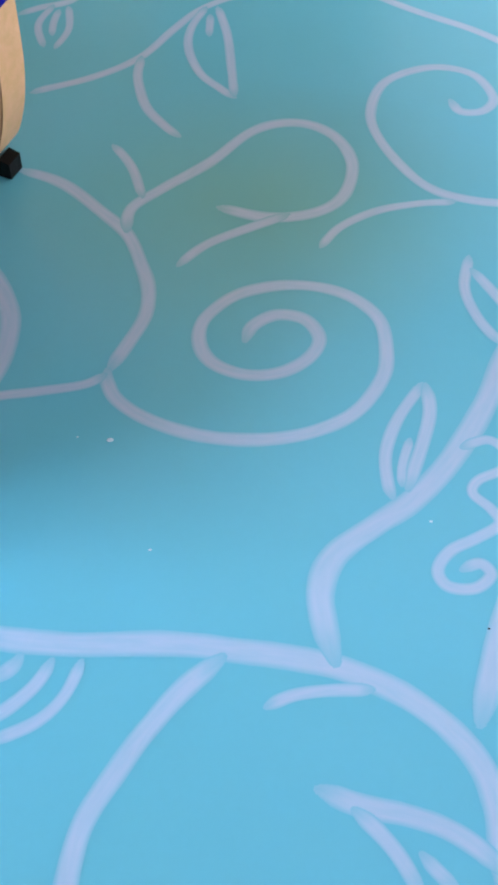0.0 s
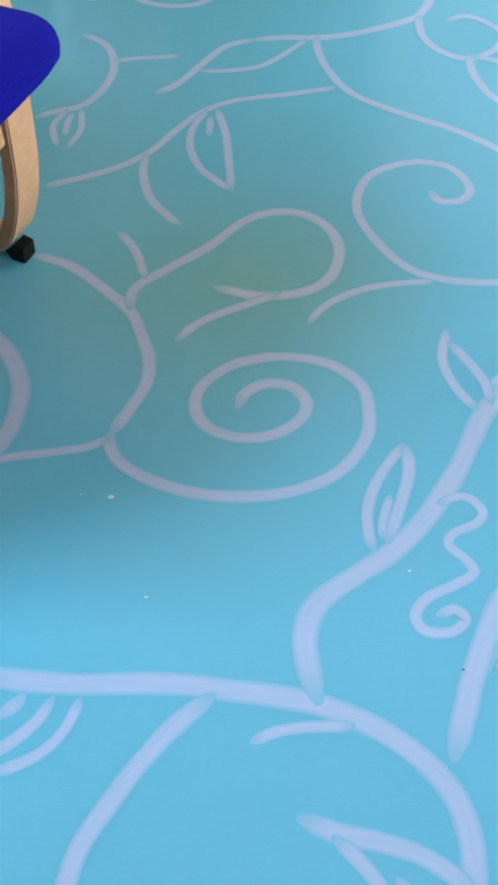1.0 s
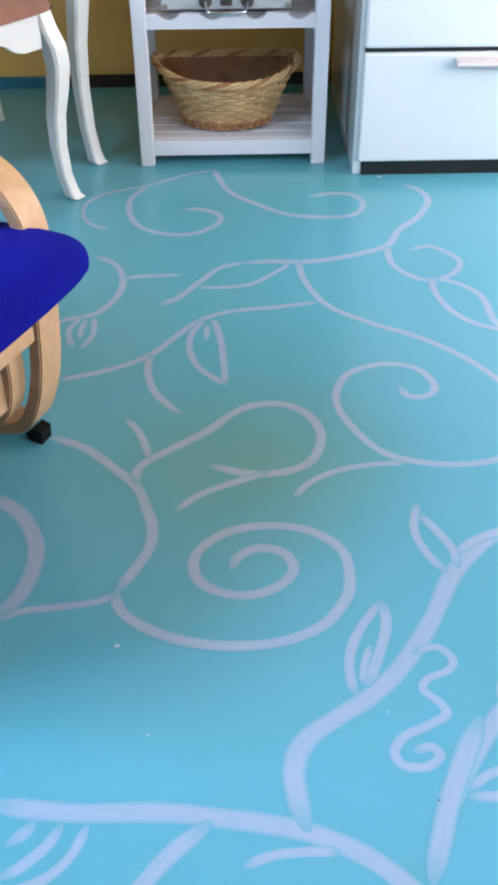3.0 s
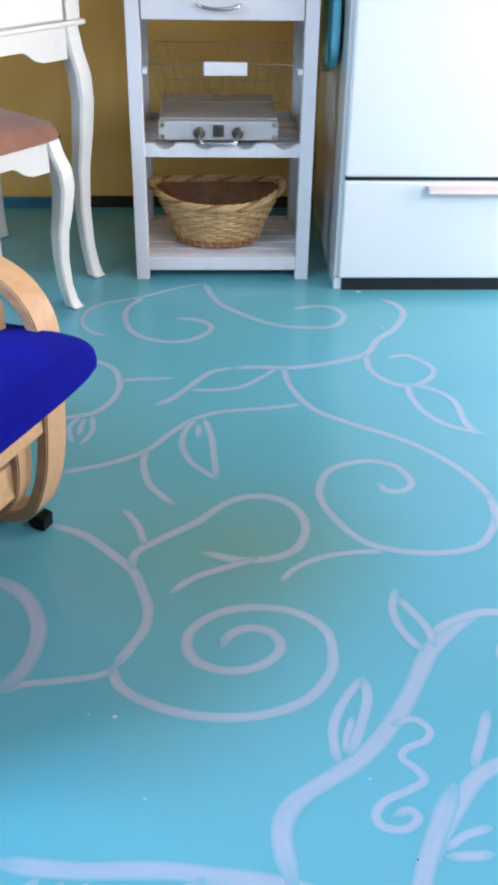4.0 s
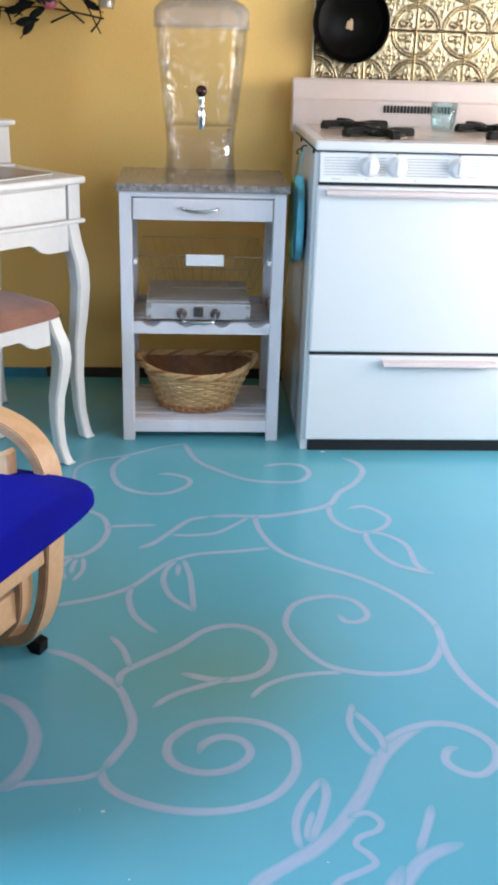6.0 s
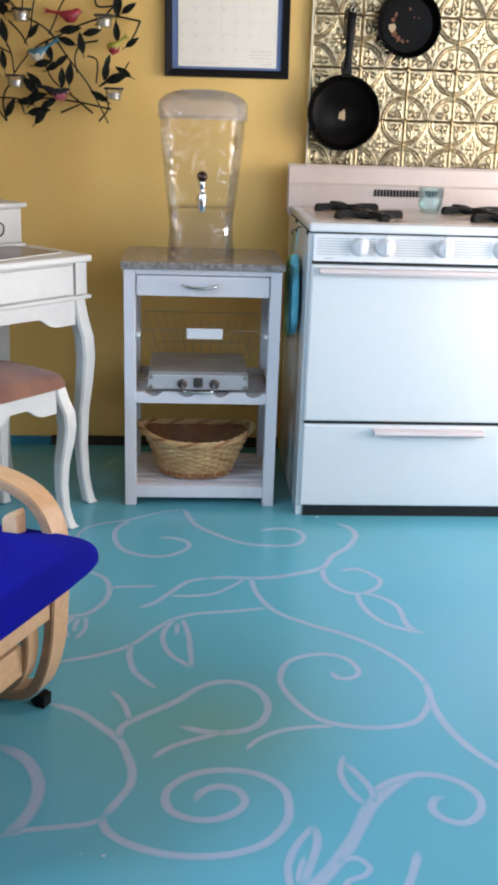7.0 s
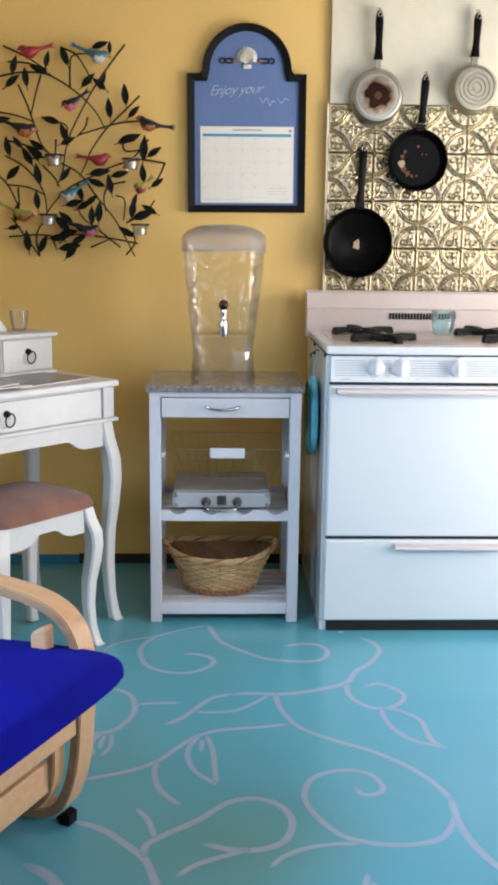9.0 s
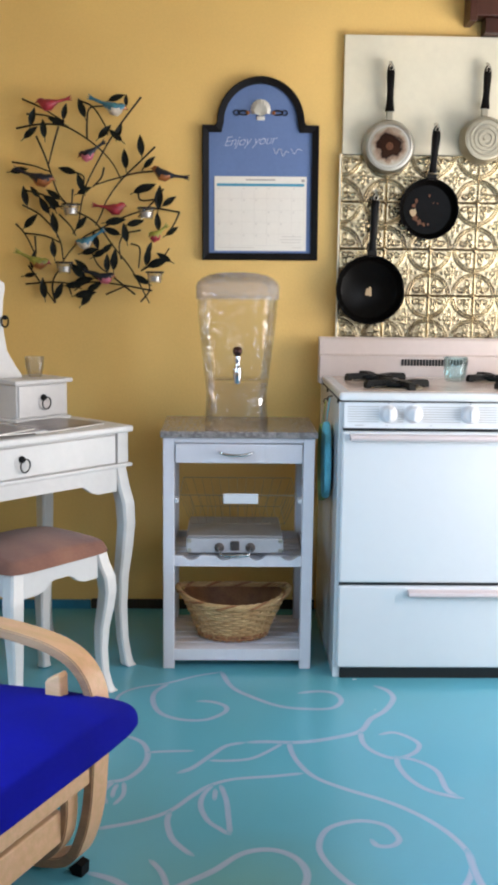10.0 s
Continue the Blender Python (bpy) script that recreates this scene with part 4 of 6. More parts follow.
def cushion(bm, cx, cy, hx, hy, z0, edge, dome, n=18, p=5.0):
    """A padded rectangular seat, domed on top."""
    grid = []
    for j in range(n + 1):
        row = []
        for i in range(n + 1):
            u, v = -1 + 2 * i / n, -1 + 2 * j / n
            rim = (1 - abs(u) ** p) * (1 - abs(v) ** p)
            h = edge * min(1, rim * 3.0) ** 0.4 + dome * (1 - u * u) * (1 - v * v)
            row.append(bm.verts.new((cx + hx * u * (1 - 0.09 * abs(v) ** 7), cy + hy * v * (1 - 0.10 * abs(u) ** 7), z0 + h)))
        grid.append(row)
    for j in range(n):
        for i in range(n):
            bm.faces.new((grid[j][i], grid[j][i + 1], grid[j + 1][i + 1], grid[j + 1][i]))
    ring = grid[0] + [grid[j][n] for j in range(1, n)] + grid[n][::-1] + [grid[j][0] for j in range(n - 1, 0, -1)]
    bm.faces.new(ring[::-1])
    return bm


part("seat_pad", cushion(bmesh.new(), -SL / 2, SDp / 2, SL / 2 + 0.016, SDp / 2 + 0.016, SZ + 0.0005, 0.026, 0.030), M_suede, stool, "dusty rose suede pad", smooth=60)

# ---- bentwood armchair ----
chair = thing("armchair", "birch bentwood armchair with royal blue cushion", "armchair", pose(-0.056, -1.090, 0, 0, 0, -26.0))


def bent(pts, th, y0, y1, per=7):
    """A bent strip of veneer: a path in x and z, th thick, y0..y1 wide."""
    path = catmull([(x, 0, z) for x, z in pts], per)
    bm = bmesh.new()
    rings = []
    for i, p in enumerate(path):
        d = (path[min(i + 1, len(path) - 1)] - path[max(i - 1, 0)]).normalized()
        nrm = Vector((-d.z, 0, d.x))
        a, b = p + nrm * th / 2, p - nrm * th / 2
        rings.append([bm.verts.new((a.x, y0, a.z)), bm.verts.new((a.x, y1, a.z)), bm.verts.new((b.x, y1, b.z)), bm.verts.new((b.x, y0, b.z))])
    for r0, r1 in zip(rings, rings[1:]):
        for k in range(4):
            bm.faces.new((r0[k], r0[(k + 1) % 4], r1[(k + 1) % 4], r1[k]))
    bm.faces.new(rings[0]); bm.faces.new(rings[-1][::-1])
    bmesh.ops.recalc_face_normals(bm, faces=bm.faces[:])
    long_edges = [e for e in bm.edges if len(e.link_faces) == 2 and e.calc_face_angle(0) > 1.2 and len({round(v.co.y, 4) for v in e.verts}) == 1]
    bmesh.ops.bevel(bm, geom=long_edges, offset=0.0025, segments=2, affect="EDGES")
    return bm


def two_tone(ob):
    """Veneer on the broad faces, layered ply on the narrow edges."""
    ob.data.materials.append(M_birch_edge)
    for p in ob.data.polygons:
        if abs(p.normal.y) > 0.7:
            p.material_index = 1
    return ob


ARM = [(-0.66, 0.482), (-0.45, 0.494), (-0.26, 0.494), (-0.14, 0.486), (-0.068, 0.472), (-0.022, 0.446), (0.006, 0.400), (0.012, 0.33), (0.007, 0.24), (-0.001, 0.16), (-0.018, 0.095), (-0.045, 0.046), (-0.095, 0.024), (-0.20, 0.016), (-0.66, 0.014)]
INNER = [(-0.62, 0.26), (-0.40, 0.315), (-0.20, 0.345), (-0.11, 0.325), (-0.040, 0.26), (-0.024, 0.18), (-0.042, 0.10), (-0.105, 0.055), (-0.24, 0.047), (-0.40, 0.040)]
for y0, y1 in ((-0.056, 0.0), (-0.66, -0.604)):
    side = two_tone(part("side_frame", bent(ARM, 0.021, y0, y1), M_birch, chair, smooth=40))
    foot = bmesh.new()
    prism(foot, [(-0.040, 0.030), (-0.024, 0.026), (-0.026, 0.001), (-0.048, 0.001), (-0.058, 0.014)], y0 + 0.018, y1 - 0.010, "y", 0.001)
    part("foot_pad", foot, M_black, side, "black plastic foot")
for y0, y1 in ((-0.098, -0.060), (-0.600, -0.562)):
    two_tone(part("seat_support", bent(INNER, 0.018, y0, y1), M_birch, chair, smooth=40))
# cross rails under the cushion
part("front_rail", boxed(-0.008, 0.012, -0.602, -0.058, 0.222, 0.284, 0.004), M_birch, chair)
part("lower_rail", boxed(-0.050, -0.030, -0.602, -0.092, 0.108, 0.174, 0.004), M_birch, chair)
# black slab: a sling made deep so the gap below the rail looks shaded
part("sling_shade_slab", boxed(-0.56, -0.030, -0.556, -0.104, 0.186, 0.262, 0.004), M_dark, chair, "black seat sling thickened to stand in for shade")
part("back_rail", boxed(-0.60, -0.58, -0.600, -0.060, 0.28, 0.34, 0.005), M_birch, chair)
for y0, y1 in ((-0.100, -0.060), (-0.600, -0.560)):
    part("back_upright", bent([(-0.40, 0.30), (-0.52, 0.50), (-0.66, 0.78), (-0.74, 0.98)], 0.02, y0, y1), M_birch, chair, smooth=40)
part("arm_block", prism(bmesh.new(), [(-0.070, 0.32), (-0.032, 0.32), (-0.033, 0.440), (-0.038, 0.446), (-0.064, 0.432), (-0.070, 0.424)], -0.088, -0.060, "y", 0.005), M_birch, chair)


def pillow(pts, y0, y1, th, n=26):
    """A padded slab along a path in x and z, rounded at all edges."""
    path = catmull([(x, 0, z) for x, z in pts], 8)
    bm = bmesh.new()
    rings = []
    m = len(path) - 1
    run = [0.0]
    for a, b in zip(path, path[1:]):
        run.append(run[-1] + (b - a).length)
    rr = 0.075
    for i, p in enumerate(path):
        d = (path[min(i + 1, m)] - path[max(i - 1, 0)]).normalized()
        nrm = Vector((-d.z, 0, d.x))
        if nrm.z < 0:
            nrm = -nrm
        e = min(i / m, 1 - i / m) * m / 4.0
        f = max(0.06, min(1.0, e)) ** 0.5
        ring = []
        near = min(run[i], run[-1] - run[i])
        inset = rr - math.sqrt(max(0.0, rr * rr - (rr - near) ** 2)) if near < rr else 0.0
        for k in range(n):
            a = 2 * math.pi * k / n
            c, s = math.cos(a), math.sin(a)
            q = 1 / (abs(c) ** 5 + abs(s) ** 5) ** 0.2
            yy = (y0 + y1) / 2 + ((y1 - y0) / 2 - inset) * q * c
            puff = 1 - 0.55 * (abs(q * c)) ** 6
            ring.append(bm.verts.new(p + Vector((0, yy, 0)) + nrm * (th / 2 * q * s * f * puff)))
        rings.append(ring)
    for r0, r1 in zip(rings, rings[1:]):
        for k in range(n):
            bm.faces.new((r0[k], r0[(k + 1) % n], r1[(k + 1) % n], r1[k]))
    bm.faces.new(rings[0][::-1]); bm.faces.new(rings[-1])
    bmesh.ops.recalc_face_normals(bm, faces=bm.faces[:])
    return bm


seat_cushion = thing("chair_cushion", "royal blue padded cotton cushion on the armchair", "cushion", pose(-0.050, -1.092, 0, 0, 0, -26.0))
part("seat_pad", pillow([(0.122, 0.368), (0.06, 0.376), (-0.05, 0.374), (-0.22, 0.358), (-0.40, 0.340), (-0.52, 0.335)], -0.640, -0.018, 0.074), M_blue, seat_cushion, smooth=80)
part("back_pad", pillow([(-0.50, 0.42), (-0.585, 0.60), (-0.67, 0.80), (-0.73, 0.98)], -0.60, -0.06, 0.07), M_blue, seat_cushion, smooth=80)

# ---- wall board and pressed tin behind the stove ----
tagged(part("wall_panel", prism(bmesh.new(), [(0.583, 0.85), (0.580, 2.022), (1.72, 2.022), (1.72, 0.85)], 0.572, YN - 0.001, "y", 0.002), M_panel_white),
       "white painted board on the wall behind the stove", "wall panel", kind="structure")
tin = thing("tin_backsplash", "silver embossed pressed-tin backsplash with scroll pattern", "backsplash", pose(0, 0, 0))
TS = 0.1592


def tin_height(u, v):
    """Relief of one square: rings round the corners, four-petal motifs, a knot in the middle, raised seams."""
    def ridge(d, w):
        return math.exp(-(d / w) ** 2)
    h = 0.0
    au, av = abs(u), abs(v)
    rc = math.hypot(1 - au, 1 - av)
    h += 1.0 * ridge(rc - 0.95, 0.026) + 0.8 * ridge(rc - 0.85, 0.024)
    h += 0.9 * ridge(min(1 - au, 1 - av), 0.026)
    h += 0.8 * ridge(rc, 0.10)
    # a three-lobed floret in each quarter round a crossing
    cu, cv = 1 - au, 1 - av

    def lobe(dist, ang, spin, la, lb):
        ou, ov = cu - dist * math.cos(radians(ang)), cv - dist * math.sin(radians(ang))
        ca, sa = math.cos(radians(spin)), math.sin(radians(spin))
        return math.exp(-((ou * ca + ov * sa) / la) ** 2 - ((-ou * sa + ov * ca) / lb) ** 2)
    for spec in ((0.57, 26, 14, 0.15, 0.080), (0.57, 64, 76, 0.15, 0.080), (0.38, 45, 45, 0.14, 0.065)):
        w = lobe(*spec)
        h += 0.85 * math.exp(-((w - 0.36) / 0.15) ** 2) + 0.6 * max(0.0, w - 0.8)
    # small cross of petals in the middle of the square
    for wa in (math.exp(-((au - 0.16) / 0.12) ** 2 - (av / 0.075) ** 2), math.exp(-(au / 0.075) ** 2 - ((av - 0.16) / 0.12) ** 2)):
        h += 0.6 * math.exp(-((wa - 0.4) / 0.16) ** 2)
    d1 = abs(au - av) / 1.414
    h += 0.4 * ridge(d1, 0.03) * math.exp(-((math.hypot(au, av) - 0.25) / 0.07) ** 2)
    h += 0.35 * math.exp(-((au - 0.42) / 0.06) ** 2 - (av / 0.05) ** 2) + 0.35 * math.exp(-(au / 0.05) ** 2 - ((av - 0.42) / 0.06) ** 2)
    return min(h, 1.3)


N = 100
verts, faces = [], []
for j in range(N + 1):
    for i in range(N + 1):
        u, v = -1 + 2 * i / N, -1 + 2 * j / N
        verts.append(((u + 1) / 2 * TS, -0.0042 * tin_height(u, v), (v + 1) / 2 * TS))
for j in range(N):
    for i in range(N):
        a = j * (N + 1) + i
        faces.append((a, a + 1, a + N + 2, a + N + 1))
tile_mesh = bpy.data.meshes.new("tin_tile")
tile_mesh.from_pydata(verts, [], faces)
tile_mesh.materials.append(M_tin)
for p in tile_mesh.polygons:
    p.use_smooth = True
for j in range(5):
    for i in range(6):
        t_ob = new("tin_tile", tile_mesh)
        t_ob.parent = tin
        t_ob.matrix_basis = Matrix.Translation((0.5765 + 0.001 + TS * i, 0.5715, 1.630 - TS * (j + 1)))
part("edge_strip", boxed(0.5715, 0.5770, 0.5640, 0.5718, 0.86, 1.632, 0.001), M_panel_white, tin)


# ---- hanging pans ----
def pan(x, z, r, grip_top, tilt, label, kind_):
    root = thing("frying_pan" if kind_ != "pot" else "saucepan", label, "pan", pose(x, 0.0, z, 0, tilt, 0))
    wallY = 0.562
    if kind_ == "black":
        bm = bmesh.new()
        lathe(bm, [(r * 0.80, wallY), (r * 0.86, wallY - 0.003), (r * 0.985, wallY - 0.036), (r, wallY - 0.040), (r * 0.965, wallY - 0.040), (r * 0.84, wallY - 0.010), (r * 0.80, wallY - 0.0065), (0.001, wallY - 0.006)][::-1], 56, (0, 0, 0), "y")
        body = part("pan_body", bm, M_nonstick, root, smooth=40)
        g0, gy, gm = r * 0.97, wallY - 0.036, M_black
        # large pan: a worn mark; small pan: glints painted on as spots
        spots = [(0.0, -0.006, 0.017)] if r > 0.11 else [(-0.046, -0.012, 0.014), (-0.038, -0.030, 0.012), (-0.024, -0.044, 0.010), (-0.046, 0.010, 0.009), (-0.040, 0.026, 0.007), (-0.008, -0.050, 0.006), (0.008, -0.048, 0.004), (0.004, 0.048, 0.005), (0.020, 0.024, 0.003), (0.034, 0.024, 0.003)]
        for sx, sz, sr in spots:
            bm = bmesh.new()
            rim = []
            for k in range(28):
                q = 2 * math.pi * k / 28
                rr = sr * (0.85 + 0.55 * noise.noise(Vector((1.6 * math.cos(q) + 90 * sx, 1.6 * math.sin(q) + 90 * sz, 3.3))) + 0.35 * noise.noise(Vector((5 * math.cos(q), 5 * math.sin(q), 300 * sx))))
                rim.append(bm.verts.new((sx + 0.8 * rr * math.cos(q), wallY - 0.0068, sz + 1.15 * rr * math.sin(q))))
            mid = bm.verts.new((sx, wallY - 0.0072, sz))
            for k in range(28):
                bm.faces.new((mid, rim[k], rim[(k + 1) % 28]))
            part("wear_glint_spot", bm, M_mark_glint if sr > 0.0125 else M_stud_glint, body, "worn mark and glints painted as metal")
        part("rivet_plate", boxed(-0.016, 0.016, gy - 0.004, gy + 0.004, r * 0.94, r * 1.14, 0.003), M_iron, root)
    else:
        depth = 0.040 if kind_ == "steel" else 0.07
        bm = bmesh.new()
        lathe(bm, [(r, wallY), (r * 0.98, wallY - depth * 0.6), (r * 0.90, wallY - depth), (r * 0.80, wallY - depth - 0.0015), (r * 0.78, wallY - depth + 0.003), (r * 0.70, wallY - depth + 0.003),
                   (r * 0.68, wallY - depth - 0.0012), (r * 0.60, wallY - depth - 0.001), (r * 0.585, wallY - depth + 0.003), (r * 0.53, wallY - depth + 0.003), (r * 0.515, wallY - depth - 0.001), (r * 0.42, wallY - depth - 0.001), (r * 0.405, wallY - depth + 0.003), (r * 0.35, wallY - depth + 0.003), (r * 0.335, wallY - depth - 0.001), (r * 0.24, wallY - depth - 0.001), (r * 0.225, wallY - depth + 0.003), (r * 0.12, wallY - depth + 0.003), (r * 0.11, wallY - depth - 0.001), (0.001, wallY - depth - 0.001)][::-1], 56, (0, 0, 0), "y")
        body = part("pan_body", bm, M_steel if kind_ == "steel" else M_alu, root, smooth=35)
        if kind_ == "steel":
            bm = bmesh.new()
            yy = wallY - depth - 0.0016
            hub, inner_ring, outer_ring = bm.verts.new((0, yy - 0.0006, 0)), [], []
            for k in range(60):
                q = 2 * math.pi * k / 60
                ragged = 0.70
                inner_ring.append(bm.verts.new((r * 0.25 * math.cos(q), yy - 0.0006, r * 0.25 * math.sin(q))))
                outer_ring.append(bm.verts.new((r * ragged * math.cos(q), yy, r * ragged * math.sin(q))))
            for k in range(60):
                j = (k + 1) % 60
                bm.faces.new((hub, inner_ring[k], inner_ring[j]))
                bm.faces.new((inner_ring[k], outer_ring[k], outer_ring[j], inner_ring[j]))
            bm2 = bmesh.new()
            lathe(bm2, [(r * 0.05, yy - 0.0022), (r * 0.13, yy - 0.0016), (r * 0.15, yy)], 24, (0, 0, 0), "y")
            part("base_stud", bm2, M_stud_glint, body)
            part("scorched_base", bm, M_burnt, body, "burnt brown centre")
        g0, gy, gm = r * 0.98, wallY - 0.018, M_black
        part("tang", boxed(-0.011, 0.011, gy - 0.004, gy + 0.006, r * 0.93, r + 0.035, 0.003), M_alu, root)
    L = grip_top - z
    a = g0 + (0.028 if kind_ != "black" else 0.02)
    bm = bmesh.new()
    pts, rs = [], []
    for k in range(13):
        f = k / 12
        pts.append((0.0, gy - 0.004 * math.sin(f * math.pi), a + (L - a) * f))
        if kind_ == "black":
            rs.append((0.0150, 0.0135, 0.0125, 0.0122, 0.0124, 0.0128, 0.0134, 0.0140, 0.0146, 0.0150, 0.0148, 0.0130, 0.0070)[k])
        else:
            rs.append((0.0165, 0.0150, 0.0132, 0.0122, 0.0118, 0.0118, 0.0122, 0.0128, 0.0134, 0.0138, 0.0136, 0.0120, 0.0070)[k])
    tube(bm, pts, rs, 12, flat=1.0)
    handle = part("handle", bm, gm, root, "black plastic handle", smooth=50)
    ring = bmesh.new()
    tube(ring, [(0.007 * math.sin(q), gy - 0.013, L - 0.014 + 0.008 * math.cos(q)) for q in (2 * math.pi * k / 16 for k in range(16))], 0.0016, 6, closed=True)
    part("hang_ring", ring, M_steel, handle)
    hook = bmesh.new()
    tube(hook, catmull([(0, 0.571, L + 0.012), (0, gy + 0.005, L + 0.010), (0, gy - 0.012, L - 0.006), (0, gy - 0.018, L + 0.004)], 5), 0.0022, 6)
    part("hook", hook, M_steel, root, "steel wall hook")


pan(0.735, 1.652, 0.090, 1.922, 0.0, "worn steel frying pan hung bottom outward, scorched centre", "steel")
pan(0.878, 1.446, 0.103, 1.722, 3.6, "glossy black non-stick frying pan hanging on the tin", "black")
pan(0.684, 1.170, 0.119, 1.495, 1.8, "large black non-stick frying pan hanging on the tin", "black")
pan(1.056, 1.678, 0.078, 1.922, 1.9, "aluminium saucepan hung with ringed base outward", "pot")

# ---- dark wooden shelf above the panel ----
shelf = thing("wall_cabinet", "dark mahogany cabinet corner above the stove", "cabinet", pose(0, 0, 0))
part("side_board", boxed(0.985, 1.010, 0.50, YN - 0.001, 2.055, 2.42, 0.003), M_mahogany, shelf)
part("body", boxed(1.010, 1.90, 0.51, YN - 0.001, 2.075, 2.42, 0.003), M_mahogany, shelf)
part("bottom_rail", boxed(1.045, 1.90, 0.53, YN - 0.001, 2.0245, 2.0745, 0.003), M_mahogany, shelf)

# ---- memo board with calendar ----
BX, BW, BZ0, BZS = 0.301, 0.4015, 1.268, 1.722     # centre, width, bottom, shoulder
board = thing("memo_board", "arched periwinkle chalkboard in a black frame on the wall", "memo board", pose(BX + 0.0105, 0, 0, 0, -0.4, 0))
hw, ar, az = BW / 2, 0.150, BZS + 0.010


def arch(o, bottom):
    """Outline of a board with shoulders and a round top, drawn o inside its edge."""
    pts = [(-hw + o, bottom), (-hw + o, BZS - o), (-ar + o - 0.008, BZS - o)]
    r = ar - o
    for k in range(25):
        a = math.pi - math.pi * k / 24
        pts.append((r * math.cos(a), az + r * math.sin(a)))
    pts += [(ar - o + 0.008, BZS - o), (hw - o, BZS - o), (hw - o, bottom)]
    return pts


Y1 = YN - 0.001
part("back_board", prism(bmesh.new(), arch(0.004, BZ0 + 0.004), Y1 - 0.010, Y1, "y"), M_chalkblue, board, "matt periwinkle chalk surface")
fb = bmesh.new()
oo, ii = arch(0.0, BZ0), arch(0.024, BZ0 + 0.024)
y_f, y_b = Y1 - 0.024, Y1 - 0.001
lo = [fb.verts.new((x, y_f + 0.004, z)) for x, z in oo]; lob = [fb.verts.new((x, y_b, z)) for x, z in oo]
mid = [fb.verts.new((x * 0.985, y_f, z - (z - 1.55) * 0.012)) for x, z in oo]
hi = [fb.verts.new((x, y_f + 0.006, z)) for x, z in ii]; hib = [fb.verts.new((x, y_b, z)) for x, z in ii]
nn = len(oo)
for i in range(nn):
    j = (i + 1) % nn
    for p, q in ((lob, lo), (lo, mid), (mid, hi), (hi, hib)):
        fb.faces.new((p[i], p[j], q[j], q[i]))
bmesh.ops.recalc_face_normals(fb, faces=fb.faces[:])
part("frame", fb, M_frame_black, board, "black moulded frame")


def chalk_text(body, x, z, size, spin):
    cu = bpy.data.curves.new("chalk_writing", "FONT")
    cu.body, cu.size, cu.shear, cu.extrude, cu.space_character = body, size, 0.45, 0.0002, 0.9
    cu.offset = -0.0006
    cu.materials.append(M_chalk)
    ob = new("chalk_writing", cu)
    ob.parent = board
    ob.matrix_basis = pose(x, Y1 - 0.0105, z, 90, 0, 0) @ pose(0, 0, 0, 0, 0, spin)


chalk_text("Enjoy your", -0.128, 1.652, 0.046, 3.0)
for k, (x, z, w) in enumerate(((0.045, 1.640, 0.030), (0.070, 1.632, 0.028), (0.105, 1.640, 0.038))):
    bm = bmesh.new()
    tube(bm, catmull([(x, Y1 - 0.0104, z + 0.006), (x + w * 0.3, Y1 - 0.0104, z - 0.012), (x + w * 0.6, Y1 - 0.0104, z + 0.004), (x + w, Y1 - 0.0104, z)], 5), 0.0011, 4)
    part("chalk_stroke", bm, M_chalk, board)
# scallop shell between beads
bm = bmesh.new()
cen = bm.verts.new((0, Y1 - 0.012, 1.752))
ring_a, ring_b = [], []
for k in range(41):
    a = radians(-25 + 230 * k / 40)
    rib = 1 + 0.03 * math.cos(k * math.pi / 2)
    ring_a.append(bm.verts.new((0.022 * math.cos(a) * rib, Y1 - 0.024 - 0.002 * math.cos(k * math.pi), 1.768 + 0.022 * math.sin(a) * rib)))
    ring_b.append(bm.verts.new((0.034 * math.cos(a) * rib, Y1 - 0.0105, 1.774 + 0.034 * math.sin(a) * rib)))
for k in range(40):
    bm.faces.new((cen, ring_a[k], ring_a[k + 1]))
    bm.faces.new((ring_a[k], ring_b[k], ring_b[k + 1], ring_a[k + 1]))
box(bm, -0.014, 0.014, Y1 - 0.016, Y1 - 0.0102, 1.738, 1.752, 0.003)
bmesh.ops.recalc_face_normals(bm, faces=bm.faces[:])
part("scallop_shell", bm, M_shell, board, "white scallop shell", smooth=60)
for s in (-1, 1):
    bm = bmesh.new()
    tube(bm, [(s * (0.058 + 0.014 * math.cos(a) * 1.2), Y1 - 0.0125, 1.763 + 0.007 * math.sin(a)) for a in (2 * math.pi * k / 18 for k in range(18))], 0.0026, 6, closed=True)
    part("bead", bm, M_metal_dark, board)
    bm = bmesh.new()
    tube(bm, [(s * (0.082 + 0.010 * math.cos(a)), Y1 - 0.0125, 1.763 + 0.008 * math.sin(a)) for a in (2 * math.pi * k / 18 for k in range(18))], 0.0022, 6, closed=True)
    part("bead", bm, navy, board)
    bm = bmesh.new()
    lathe(bm, [(0.001, Y1 - 0.019), (0.006, Y1 - 0.0165), (0.007, Y1 - 0.0105)], 12, (s * 0.044, 0, 1.763), "y")
    part("bead", bm, rust, board)

cal = thing("calendar", "printed wall calendar page pinned to the memo board", "calendar", pose(BX + 0.0105, 0, 0, 0, -0.4, 0))
cy = Y1 - 0.0125
part("page", boxed(-0.158, 0.160, cy, cy + 0.0015, 1.300, 1.552), M_paper, cal)
part("header_band", boxed(-0.150, 0.152, cy - 0.0006, cy - 0.0001, 1.519, 1.528), M_print_blue, cal, "blue weekday band")
part("title_bar", boxed(-0.050, 0.052, cy - 0.0006, cy - 0.0001, 1.538, 1.543), M_ink, cal, "unreadable printed title")
part("title_bar", boxed(0.142, 0.153, cy - 0.0006, cy - 0.0001, 1.534, 1.543), M_ink, cal)
